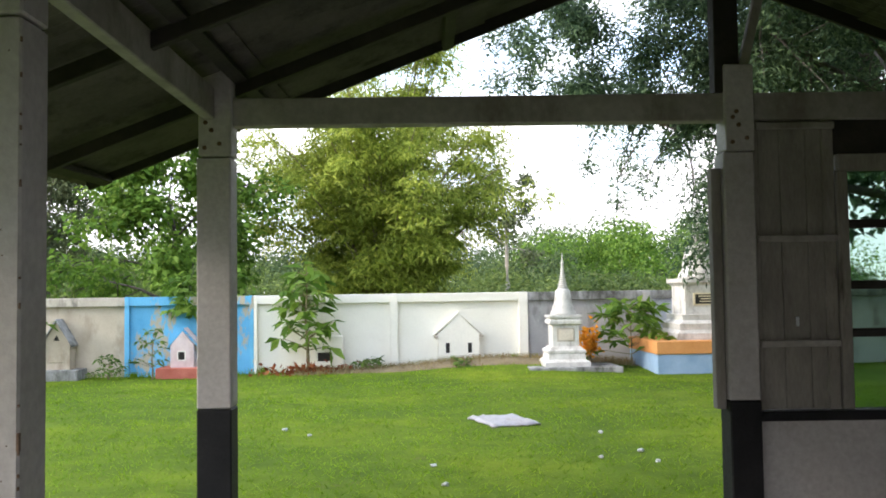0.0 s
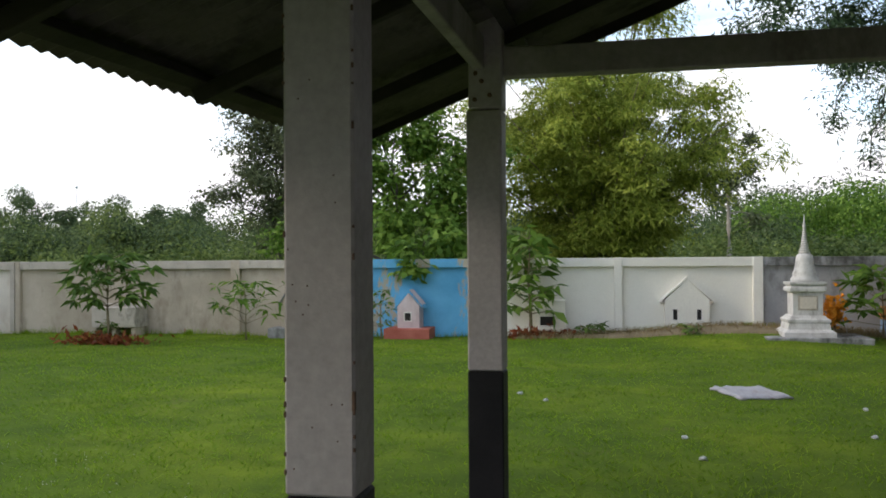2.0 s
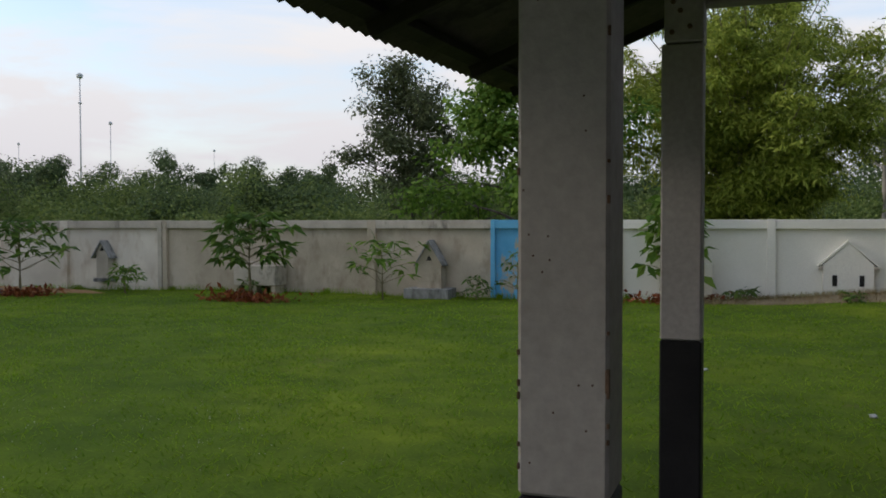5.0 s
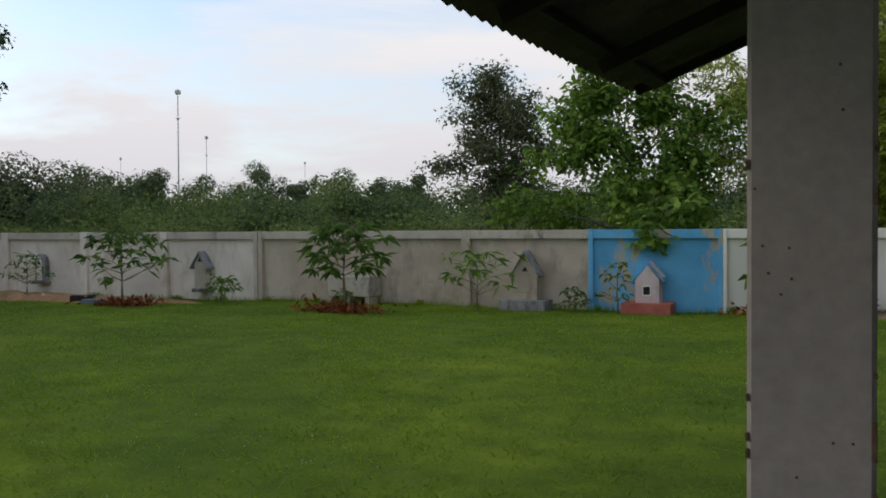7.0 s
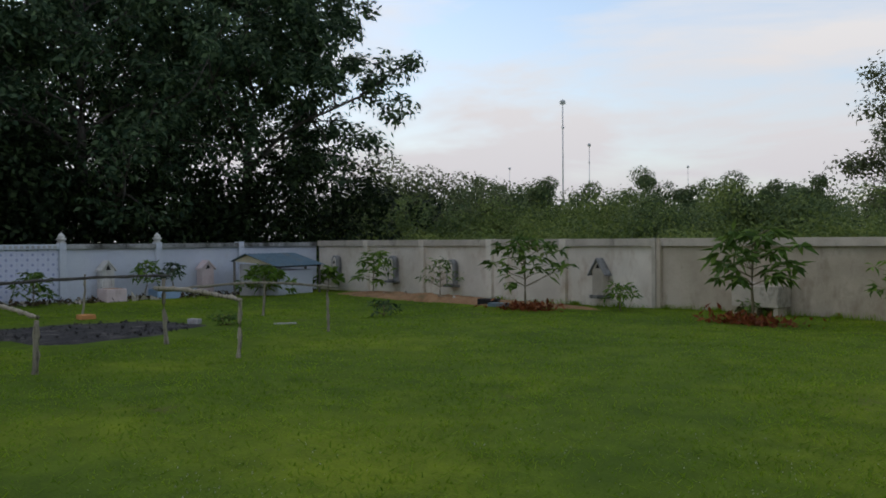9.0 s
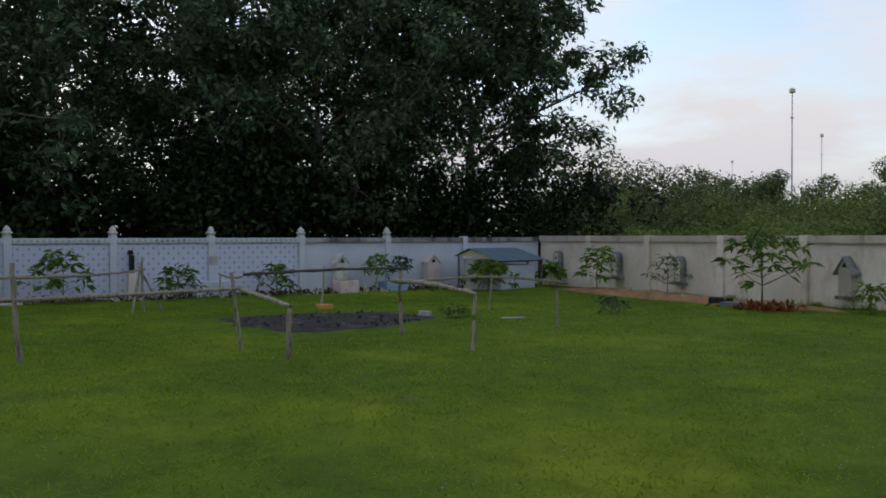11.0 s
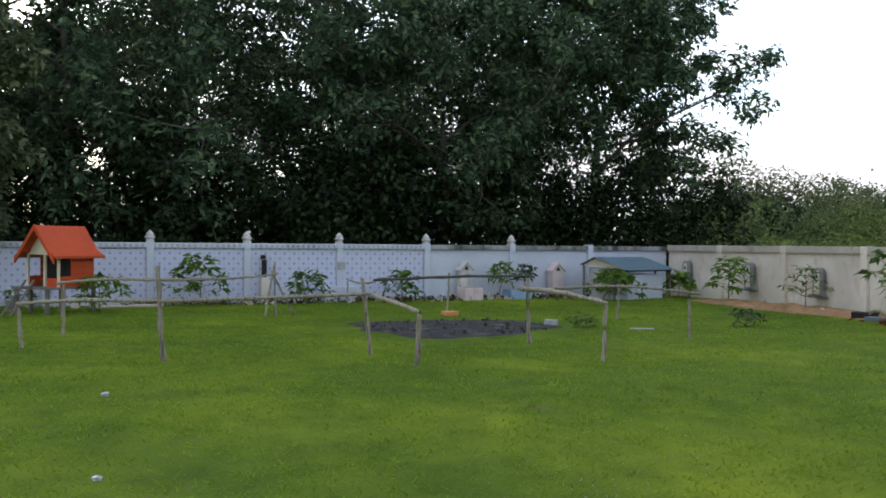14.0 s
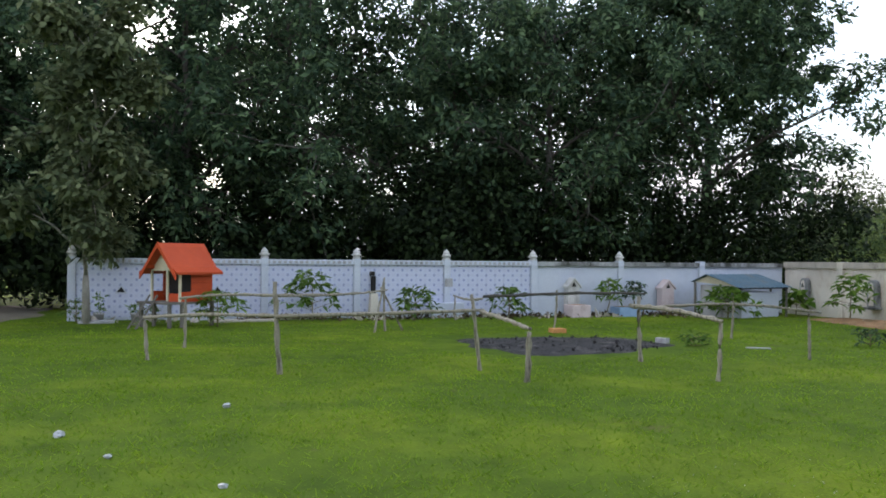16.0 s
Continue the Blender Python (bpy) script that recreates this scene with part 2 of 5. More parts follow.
MAT = {
    "lawn": lawn_material(),
    "tile": tile_material(),
    "concrete": surf("raw_concrete", (0.40, 0.338, 0.255), (0.55, 0.478, 0.375), stains=(0.27, 0.215, 0.15), scale=1.4, stain_at=(0.52, 0.72)),
    "whitewash": surf("old_whitewash", (0.63, 0.565, 0.475), (0.79, 0.725, 0.625), stains=(0.46, 0.355, 0.25), scale=1.1, stain_at=(0.52, 0.76)),
    "cap": surf("weathered_cap", (0.42, 0.372, 0.305), (0.57, 0.515, 0.43), stains=(0.13, 0.12, 0.10), scale=2.2, stain_at=(0.55, 0.7)),
    "white": surf("white_paint", (0.77, 0.74, 0.65), (0.84, 0.81, 0.73), stains=(0.64, 0.58, 0.47), scale=0.9, stain_at=(0.66, 0.82)),
    "blue": surf("blue_paint", (0.10, 0.36, 0.60), (0.16, 0.47, 0.72), stains=(0.40, 0.36, 0.27), scale=1.7, stain_at=(0.53, 0.575), stain_scale=1.1),
    "bluewash": surf("pale_blue_wash", (0.52, 0.55, 0.63), (0.60, 0.63, 0.69), stains=(0.42, 0.43, 0.45), scale=1.2, stain_at=(0.6, 0.8)),
    "greywall": surf("grey_render", (0.36, 0.35, 0.35), (0.50, 0.49, 0.48), stains=(0.22, 0.21, 0.2), scale=1.5),
    "mould": surf("mouldy_cap", (0.20, 0.20, 0.19), (0.42, 0.42, 0.42), stains=(0.06, 0.06, 0.05), scale=3, stain_at=(0.45, 0.62)),
    # White toned down to grey, with faint darker stains.
    "post_white": surf("greyed_white_paint", (0.275, 0.25, 0.24), (0.345, 0.315, 0.305), stains=(0.23, 0.205, 0.19), scale=2, fine=35, bump=0.15, stain_at=(0.58, 0.8), rough=0.6),
    "post_black": surf("black_paint", (0.006, 0.006, 0.007), (0.014, 0.013, 0.014), scale=4, rough=0.6, spec=0.15),
    "timber": surf("painted_timber", (0.19, 0.172, 0.155), (0.27, 0.25, 0.225), stains=(0.11, 0.092, 0.075), scale=3, fine=25, stretch=(1, 1, 1), rough=0.75),
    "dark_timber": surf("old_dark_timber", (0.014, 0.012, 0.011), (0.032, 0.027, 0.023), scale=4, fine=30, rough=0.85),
    "grey_timber": surf("weathered_grey_timber", (0.13, 0.116, 0.10), (0.215, 0.195, 0.168), stains=(0.035, 0.028, 0.022), scale=2.0, fine=30, stretch=(3, 3, 0.8), stain_at=(0.60, 0.72), stain_scale=1.4),
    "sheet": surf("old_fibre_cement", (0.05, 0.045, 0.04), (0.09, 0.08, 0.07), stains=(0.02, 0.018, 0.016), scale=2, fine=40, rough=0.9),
    "bamboo": surf("bleached_bamboo", (0.25, 0.215, 0.16), (0.40, 0.36, 0.28), stains=(0.10, 0.09, 0.065), scale=7, fine=40, bump=0.5, stretch=(3, 3, 0.8), rough=0.8, vary=0.16, stain_at=(0.50, 0.64), stain_scale=4.0),
    "dark_pole": surf("charred_pole", (0.05, 0.045, 0.04), (0.11, 0.10, 0.09), scale=6),
    "bark": surf("grey_bark", (0.055, 0.048, 0.04), (0.12, 0.105, 0.09), scale=5, fine=18, stretch=(2, 2, 0.5), bump=0.6),
    "pale_bark": surf("pale_bark", (0.22, 0.20, 0.17), (0.36, 0.33, 0.29), scale=6, fine=20, stretch=(2, 2, 0.5), bump=0.5),
    "stem": surf("green_brown_stem", (0.16, 0.14, 0.08), (0.26, 0.22, 0.13), scale=9, fine=30),
    "red": surf("orange_red_paint", (0.46, 0.058, 0.012), (0.57, 0.078, 0.018), scale=2, rough=0.55, stains=(0.40, 0.06, 0.03), stain_at=(0.6, 0.8)),
    "redwall": surf("red_brick_paint", (0.36, 0.10, 0.07), (0.46, 0.15, 0.11), scale=3),
    "cream": surf("cream_paint", (0.60, 0.52, 0.36), (0.70, 0.62, 0.45), scale=3),
    "pink": surf("pink_paint", (0.62, 0.49, 0.48), (0.70, 0.59, 0.58), scale=3, stains=(0.44, 0.33, 0.31)),
    "planter_blue": surf("faded_blue_paint", (0.22, 0.34, 0.50), (0.32, 0.44, 0.60), scale=3),
    "teal_sheet": surf("teal_metal_sheet", (0.09, 0.155, 0.20), (0.135, 0.21, 0.26), scale=2, rough=0.45, metal=0.2, stains=(0.17, 0.17, 0.16)),
    "dark": surf("dark_void", (0.015, 0.014, 0.013), (0.03, 0.028, 0.026), scale=5),
    "stupa": surf("weathered_white_stone", (0.54, 0.525, 0.50), (0.68, 0.665, 0.635), stains=(0.28, 0.26, 0.235), scale=4, stain_at=(0.50, 0.72), stain_scale=3.0),
    "orange": surf("orange_paint", (0.55, 0.24, 0.08), (0.66, 0.32, 0.12), scale=3),
    "orange_cloth": surf("orange_cloth", (0.75, 0.27, 0.02), (0.85, 0.36, 0.03), scale=6),
    "ash": surf("ash_and_charcoal", (0.016, 0.015, 0.015), (0.055, 0.052, 0.050), stains=(0.15, 0.135, 0.12), scale=4, fine=60, bump=0.9, stain_at=(0.54, 0.68), stain_scale=1.6),
    "soil": surf("dry_orange_soil", (0.27, 0.145, 0.065), (0.39, 0.235, 0.12), stains=(0.13, 0.11, 0.05), scale=3, fine=40, bump=0.7),
    "straw": surf("dry_straw", (0.16, 0.125, 0.07), (0.25, 0.20, 0.12), scale=3, fine=40, bump=0.7),
    "track": surf("bare_track", (0.13, 0.115, 0.085), (0.19, 0.165, 0.125), scale=2),
    "sack": surf("white_plastic_sack", (0.30, 0.29, 0.31), (0.44, 0.42, 0.44), scale=4, rough=0.5, stains=(0.24, 0.20, 0.175)),
    "litter": surf("white_plastic", (0.40, 0.42, 0.44), (0.52, 0.53, 0.55), scale=8, rough=0.4),
    "steel": surf("grey_steel", (0.40, 0.42, 0.45), (0.50, 0.52, 0.55), scale=1, rough=0.5, metal=0.2),
    "bolt": surf("rusty_bolt", (0.10, 0.06, 0.04), (0.17, 0.11, 0.08), scale=30, metal=0.4),
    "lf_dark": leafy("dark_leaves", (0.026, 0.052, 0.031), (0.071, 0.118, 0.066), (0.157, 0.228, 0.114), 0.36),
    # The shade under the tree belt is put into these near-black leaves.
    "lf_shade": leafy("shaded_undergrowth_leaves", (0.008, 0.015, 0.007), (0.018, 0.030, 0.012), (0.045, 0.07, 0.026), 0.25),
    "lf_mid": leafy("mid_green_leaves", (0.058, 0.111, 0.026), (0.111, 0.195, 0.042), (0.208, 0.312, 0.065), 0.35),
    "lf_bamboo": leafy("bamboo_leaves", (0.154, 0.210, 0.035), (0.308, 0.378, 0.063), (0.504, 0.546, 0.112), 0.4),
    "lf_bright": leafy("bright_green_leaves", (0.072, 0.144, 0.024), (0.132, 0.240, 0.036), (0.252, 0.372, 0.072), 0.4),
    # Distance haze is put into this greyer leaf colour.
    "lf_far": leafy("hazed_far_leaves", (0.052, 0.087, 0.040), (0.093, 0.139, 0.058), (0.163, 0.209, 0.087), 0.25),
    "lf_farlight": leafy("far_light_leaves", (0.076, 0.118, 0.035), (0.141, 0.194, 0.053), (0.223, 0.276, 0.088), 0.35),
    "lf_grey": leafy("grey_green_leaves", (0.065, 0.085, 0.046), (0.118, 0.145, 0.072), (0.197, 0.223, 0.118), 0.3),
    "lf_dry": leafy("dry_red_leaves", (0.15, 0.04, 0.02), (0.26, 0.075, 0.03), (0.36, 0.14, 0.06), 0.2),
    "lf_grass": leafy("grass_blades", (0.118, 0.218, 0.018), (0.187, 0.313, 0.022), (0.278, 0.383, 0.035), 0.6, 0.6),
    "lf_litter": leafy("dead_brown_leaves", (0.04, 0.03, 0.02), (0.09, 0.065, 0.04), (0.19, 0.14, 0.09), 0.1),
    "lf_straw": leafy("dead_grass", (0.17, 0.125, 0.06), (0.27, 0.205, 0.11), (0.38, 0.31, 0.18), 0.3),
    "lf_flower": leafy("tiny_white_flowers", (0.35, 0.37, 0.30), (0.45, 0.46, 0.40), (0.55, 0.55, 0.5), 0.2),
}


def glass_material():
    m = bpy.data.materials.new("window_glass")
    m.use_nodes = True
    p = m.node_tree.nodes["Principled BSDF"]
    p.inputs["Base Color"].default_value = (0.26, 0.38, 0.34, 1)
    p.inputs["Roughness"].default_value = 0.05
    p.inputs["Transmission Weight"].default_value = 1.0
    p.inputs["IOR"].default_value = 1.1
    return m


MAT["glass"] = glass_material()


# ---- mesh helpers ----
def finish(name, mesh, material, parent=None, label="", smooth=False):
    if material is not None:
        mesh.materials.append(material)
    if smooth:
        mesh.shade_smooth()
    ob = new(name, mesh)
    if parent is not None:
        ob.parent = parent
    if label:
        ob["label"] = label
    return ob


def part(name, bm, material, parent=None, label="", smooth=False):
    """Links a bmesh as one mesh object under a thing or part."""
    mesh = bpy.data.meshes.new(name)
    bm.to_mesh(mesh)
    bm.free()
    return finish(name, mesh, MAT[material], parent, label, smooth)


def pydata(name, verts, faces, material, parent=None, label="", smooth=False):
    mesh = bpy.data.meshes.new(name)
    mesh.from_pydata([tuple(v) for v in verts], [], faces)
    return finish(name, mesh, MAT[material], parent, label, smooth)


def quads(name, verts, material, parent=None, label=""):
    """Free quads (four corners each, as an n x 4 x 3 array) in one mesh."""
    v = np.ascontiguousarray(verts, dtype=np.float32).reshape(-1, 3)
    n = len(v) // 4
    mesh = bpy.data.meshes.new(name)
    mesh.vertices.add(len(v))
    mesh.vertices.foreach_set("co", v.ravel())
    mesh.loops.add(len(v))
    mesh.loops.foreach_set("vertex_index", np.arange(len(v), dtype=np.int32))
    mesh.polygons.add(n)
    mesh.polygons.foreach_set("loop_start", np.arange(0, 4 * n, 4, dtype=np.int32))
    mesh.update(calc_edges=True)
    return finish(name, mesh, MAT[material], parent, label)


def thing(name, x=0, y=0, z=0, rz=0, label="", category="", group="", kind=""):
    ob = new(name)
    ob.empty_display_size = 0.1
    ob.matrix_basis = pose(x, y, z, 0, 0, rz)
    return tagged(ob, label, category, group, kind)


def add_box(bm, lo, hi, m=None):
    c = [(a + b) / 2 for a, b in zip(lo, hi)]
    s = [abs(b - a) for a, b in zip(lo, hi)]
    t = Matrix.Translation(c) @ Matrix.Diagonal((*s, 1))
    bmesh.ops.create_cube(bm, size=1, matrix=(m @ t) if m else t)


def box(lo, hi, bevel=0.0, m=None):
    bm = bmesh.new()
    add_box(bm, lo, hi, m)
    if bevel:
        bmesh.ops.bevel(bm, geom=bm.edges[:], offset=bevel, segments=1, affect="EDGES", profile=0.6)
    return bm


def extrude_poly(pts, y0, y1, m=None):
    """A prism from a polygon in the x-z plane, from y0 to y1."""
    bm = bmesh.new()
    a = [bm.verts.new((x, y0, z)) for x, z in pts]
    b = [bm.verts.new((x, y1, z)) for x, z in pts]
    n = len(pts)
    bm.faces.new(a)
    bm.faces.new(b[::-1])
    for i in range(n):
        bm.faces.new((a[i], b[i], b[(i + 1) % n], a[(i + 1) % n]))
    bmesh.ops.recalc_face_normals(bm, faces=bm.faces[:])
    if m:
        bm.transform(m)
    return bm


def tube_data(pts, radii, sides, base=0):
    """Vertices and faces of a tube along points."""
    verts, faces = [], []
    pts = [Vector(p) for p in pts]
    for i, p in enumerate(pts):
        d = (pts[min(i + 1, len(pts) - 1)] - pts[max(i - 1, 0)]).normalized()
        q = d.to_track_quat("Z", "Y")
        for k in range(sides):
            a = 2 * math.pi * k / sides
            verts.append(p + q @ Vector((math.cos(a) * radii[i], math.sin(a) * radii[i], 0)))
    for i in range(len(pts) - 1):
        for k in range(sides):
            a, b = base + i * sides + k, base + i * sides + (k + 1) % sides
            faces.append((a, b, b + sides, a + sides))
    faces.append(tuple(base + k for k in reversed(range(sides))))
    faces.append(tuple(base + (len(pts) - 1) * sides + k for k in range(sides)))
    return verts, faces


def tube(name, pts, radii, material, parent=None, sides=8, label=""):
    v, f = tube_data(pts, radii, sides)
    return pydata(name, v, f, material, parent, label, smooth=True)


def lathe(profile, sides, square=False):
    """A turned (or, with four sides, square-set) solid from a profile of radius and height."""
    bm = bmesh.new()
    rings = []
    for r, z in profile:
        if square:
            rings.append([bm.verts.new((r * sx, r * sy, z)) for sx, sy in ((-1, -1), (1, -1), (1, 1), (-1, 1))])
        else:
            rings.append([bm.verts.new((r * math.cos(2 * math.pi * k / sides), r * math.sin(2 * math.pi * k / sides), z)) for k in range(sides)])
    n = 4 if square else sides
    for a, b in zip(rings, rings[1:]):
        for k in range(n):
            bm.faces.new((a[k], a[(k + 1) % n], b[(k + 1) % n], b[k]))
    bm.faces.new(rings[0][::-1])
    bm.faces.new(rings[-1])
    return bm


# ---- plants ----
def leaf_quads(rng, at, length, width, droop=0.0, jitter=0.35, aim=None, facing=None):
    """One folded, pointed leaf at each place, its blade turned towards facing where that is given."""
    n = len(at)
    d = rng.normal(size=(n, 3))
    if aim is not None:
        d = d * 0.6 + aim
    d[:, 2] -= droop
    d /= np.linalg.norm(d, axis=1, keepdims=True) + 1e-9
    if facing is None:
        s = np.cross(d, rng.normal(size=(n, 3)))
    else:
        f = facing / (np.linalg.norm(facing, axis=1, keepdims=True) + 1e-9) + rng.normal(size=(n, 3)) * 0.42
        f /= np.linalg.norm(f, axis=1, keepdims=True) + 1e-9
        d -= f * np.sum(d * f, axis=1, keepdims=True)
        d /= np.linalg.norm(d, axis=1, keepdims=True) + 1e-9
        s = np.cross(f, d)
    s /= np.linalg.norm(s, axis=1, keepdims=True) + 1e-9
    l = length * (1 + jitter * rng.uniform(-1, 1, (n, 1)))
    w = width * (1 + jitter * rng.uniform(-1, 1, (n, 1)))
    up = np.cross(d, s) * l * 0.12
    return np.stack([at, at + d * l * 0.45 + s * w * 0.5 + up, at + d * l, at + d * l * 0.45 - s * w * 0.5 + up], axis=1)


def limb_path(rng, start, heading, length, steps, wander, lift):
    pts = [Vector(start)]
    d = Vector(heading).normalized()
    for _ in range(steps):
        d = (d + Vector(rng.normal(size=3)) * wander + Vector((0, 0, lift))).normalized()
        pts.append(pts[-1] + d * (length / steps))
    return pts


def tree(name, x, y, height, spread, leaf, n_leaf, label, seed, z=0.0, girth=0.16, fork=0.3, limbs=9, twigs=7, leaf_len=0.22, leaf_wid=0.09,
         bark="bark", clump=0.55, droop=0.3, rise=0.35, lean=(0, 0), aim=None, group="", low=0.0, fill=()):
    """A tapered trunk with limbs and twigs, and a crown of many small leaves in uneven clumps."""
    rng = np.random.default_rng(seed)
    ob = thing(name, x, y, z, 0, label, "tree", group)
    top = Vector((lean[0], lean[1], height * 0.82))
    trunk = [Vector((0, 0, -0.15))]
    for i in range(1, 8):
        f = i / 7
        trunk.append(Vector((top.x * f * f + rng.normal() * 0.012 * height * f, top.y * f * f + rng.normal() * 0.012 * height * f, top.z * f)))
    verts, faces = tube_data(trunk, [girth * (1.25 if i == 0 else 1 - 0.8 * i / 7) for i in range(8)], 9)
    tips = []
    for k in range(limbs):
        f = fork + (1 - fork) * (k + rng.uniform(0, 0.8)) / limbs
        i = min(int(f * 7), 6)
        start = trunk[i].lerp(trunk[i + 1], f * 7 - i)
        a = k * 2.4 + rng.uniform(-0.5, 0.5)
        reach = spread * (1.08 - 0.62 * max(0, f - 0.35)) * rng.uniform(0.65, 1.08)
        heading = Vector((math.cos(a), math.sin(a), rise + 0.5 * f))
        if aim is not None:
            heading += Vector(aim) * 0.7
        path = limb_path(rng, start, heading, reach, 6, 0.13, 0.03 - droop * 0.10)
        r0 = girth * (1 - 0.75 * f) * 0.55
        v, fc = tube_data(path, [r0 * (1 - 0.8 * j / 6) for j in range(7)], 6, len(verts))
        verts += v
        faces += fc
        for t in range(twigs):
            j = int(rng.integers(2, 6))
            s = path[j].lerp(path[j + 1], rng.uniform()) if j < 6 else path[6]
            h = (path[j] - path[j - 1]).normalized() * 0.7 + Vector(rng.normal(size=3)) * 0.7 + Vector((0, 0, 0.15 - droop * 0.5))
            tw = limb_path(rng, s, h, reach * rng.uniform(0.22, 0.5), 4, 0.16, -droop * 0.12)
            v, fc = tube_data(tw, [r0 * 0.26 * (1 - 0.8 * q / 4) + 0.004 for q in range(5)], 4, len(verts))
            verts += v
            faces += fc
            tips += [tw[2], tw[3], tw[4], tw[4]]
        tips.append(path[6])
    pydata("trunk", verts, faces, bark, ob, smooth=True)
    for count, centre, radii in fill:
        for _ in range(count):
            q = rng.normal(size=3)
            q *= rng.uniform() ** 0.4 / np.linalg.norm(q)
            tips += [Vector(centre) + Vector(q * np.array(radii))] * 3
    c = np.array([tuple(p) for p in tips])
    pick = rng.integers(0, len(c), n_leaf)
    weight = rng.uniform(0.5, 1.25, len(c))
    off = rng.normal(size=(n_leaf, 3))
    facing = off / (np.linalg.norm(off, axis=1, keepdims=True) + 1e-9) * 0.8 + np.array((0, 0, 0.75))
    off *= (rng.uniform(0, 1, n_leaf) ** 0.45 / (np.linalg.norm(off, axis=1) + 1e-9) * clump * 0.8 * weight[pick])[:, None] * np.array((1, 1, 0.65))
    at = c[pick] + off
    at[:, 2] -= droop * rng.uniform(0, 1, n_leaf) ** 2 * clump * 0.9
    if low:
        at[:, 2] = np.maximum(at[:, 2], low + rng.uniform(0, 0.5, n_leaf))
    quads("crown", leaf_quads(rng, at, leaf_len, leaf_wid, droop, facing=facing), leaf, ob)
    return ob


def sapling(name, x, y, height, whorls, n, leaf_len, label, seed, leaf="lf_bright", z=-0.04, spread=0.45, first=0.35, droop=0.35, width=0.3, stem_r=0.018, lean=0.0):
    """A young tree: a thin stem with leaf stalks, each ending in a fan of drooping leaves."""
    rng = np.random.default_rng(seed)
    ob = thing(name, x, y, z, 0, label, "young tree", "saplings along the walls")
    stem = [Vector((lean * (i / 5) ** 2 + rng.normal() * 0.012, rng.normal() * 0.012, height * 0.9 * i / 5 - 0.03 * (i == 0))) for i in range(6)]
    verts, faces = tube_data(stem, [stem_r * (1.2 - 0.16 * i) for i in range(6)], 6)
    pydata("stem", verts, faces, "stem", ob, smooth=True)
    verts, faces = [], []
    at, dirs = [], []
    for k in range(whorls):
        f = first + (1 - first) * k / max(1, whorls - 1)
        i = min(int(f * 5), 4)
        s = stem[i].lerp(stem[i + 1], min(1, f * 5 - i))
        for b in range(4):
            a = k * 1.1 + b * 1.571 + rng.uniform(-0.4, 0.4)
            reach = spread * (1.15 - 0.75 * f ** 2) * rng.uniform(0.5, 1.1) + 0.05
            path = limb_path(rng, s, (math.cos(a), math.sin(a), 0.5), reach, 4, 0.1, -0.05)
            v, fc = tube_data(path, [stem_r * 0.4, stem_r * 0.36, stem_r * 0.3, stem_r * 0.25, stem_r * 0.18], 5, len(verts))
            verts += v
            faces += fc
            for j in range(n + 2):
                q = path[4] if j % 3 else path[int(rng.integers(2, 5))]
                at.append(tuple(q + Vector(rng.normal(size=3)) * 0.015))
                h = rng.uniform(0, 6.283)
                dirs.append((math.cos(a) * 0.55 + math.cos(h), math.sin(a) * 0.55 + math.sin(h), -0.1))
    pydata("leaf_stalk", verts, faces, "stem", ob, smooth=True)["kind"] = "stuff"
    quads("foliage", leaf_quads(rng, np.array(at), leaf_len, leaf_len * width, droop, 0.3, np.array(dirs), facing=np.array(dirs) * 0.35 + np.array((0, 0, 1.0))), leaf, ob)
    return ob


# ---- ground ----
WALL_A, WALL_B = Vector((-25.54, 18.92)), Vector((3.03, 18.36))
WALL_D = (WALL_B - WALL_A).normalized()
WALL_TURN = math.degrees(math.atan2(WALL_D.y, WALL_D.x))


def on_wall(u, off=0.0):
    """The plan place u metres along the north wall's face and off metres in front of it."""
    p = WALL_A + WALL_D * u + Vector((WALL_D.y, -WALL_D.x)) * off
    return p.x, p.y


def rise(x, y):
    """The lawn's gentle unevenness."""
    h = 0.025 * math.sin(x * 0.55 + 1.0) * math.sin(y * 0.43) + 0.012 * math.sin(x * 1.9 + y * 1.3)
    far = min(1.0, max(0.0, (math.hypot(x, y) - 15.0) / 6.0))
    h -= 0.06 * far
    h += 0.19 * math.exp(-((x - 2.9) / 2.2) ** 2 - ((y - 18.0) / 1.3) ** 2)
    return h * min(1.0, max(0.0, 1.6 - 0.02 * math.hypot(x + 10, y - 8)))


def build_ground():
    xs = [-2500, -900, -300, -120, -70, -50] + [-40 + 0.6 * i for i in range(100)] + [22, 30, 50, 90, 200, 700, 2500]
    ys = [-2500, -700, -150, -50, -20] + [-10 + 0.6 * i for i in range(60)] + [27, 32, 45, 80, 200, 700, 2500]
    verts = [(x, y, rise(x, y)) for y in ys for x in xs]
    w = len(xs)
    faces = [(j * w + i, j * w + i + 1, (j + 1) * w + i + 1, (j + 1) * w + i) for j in range(len(ys) - 1) for i in range(w - 1)]
    ob = pydata("ground", verts, faces, "lawn", smooth=True)
    tagged(ob, "green lawn of short mixed grass, worn in patches", "lawn", kind="structure")


build_ground()


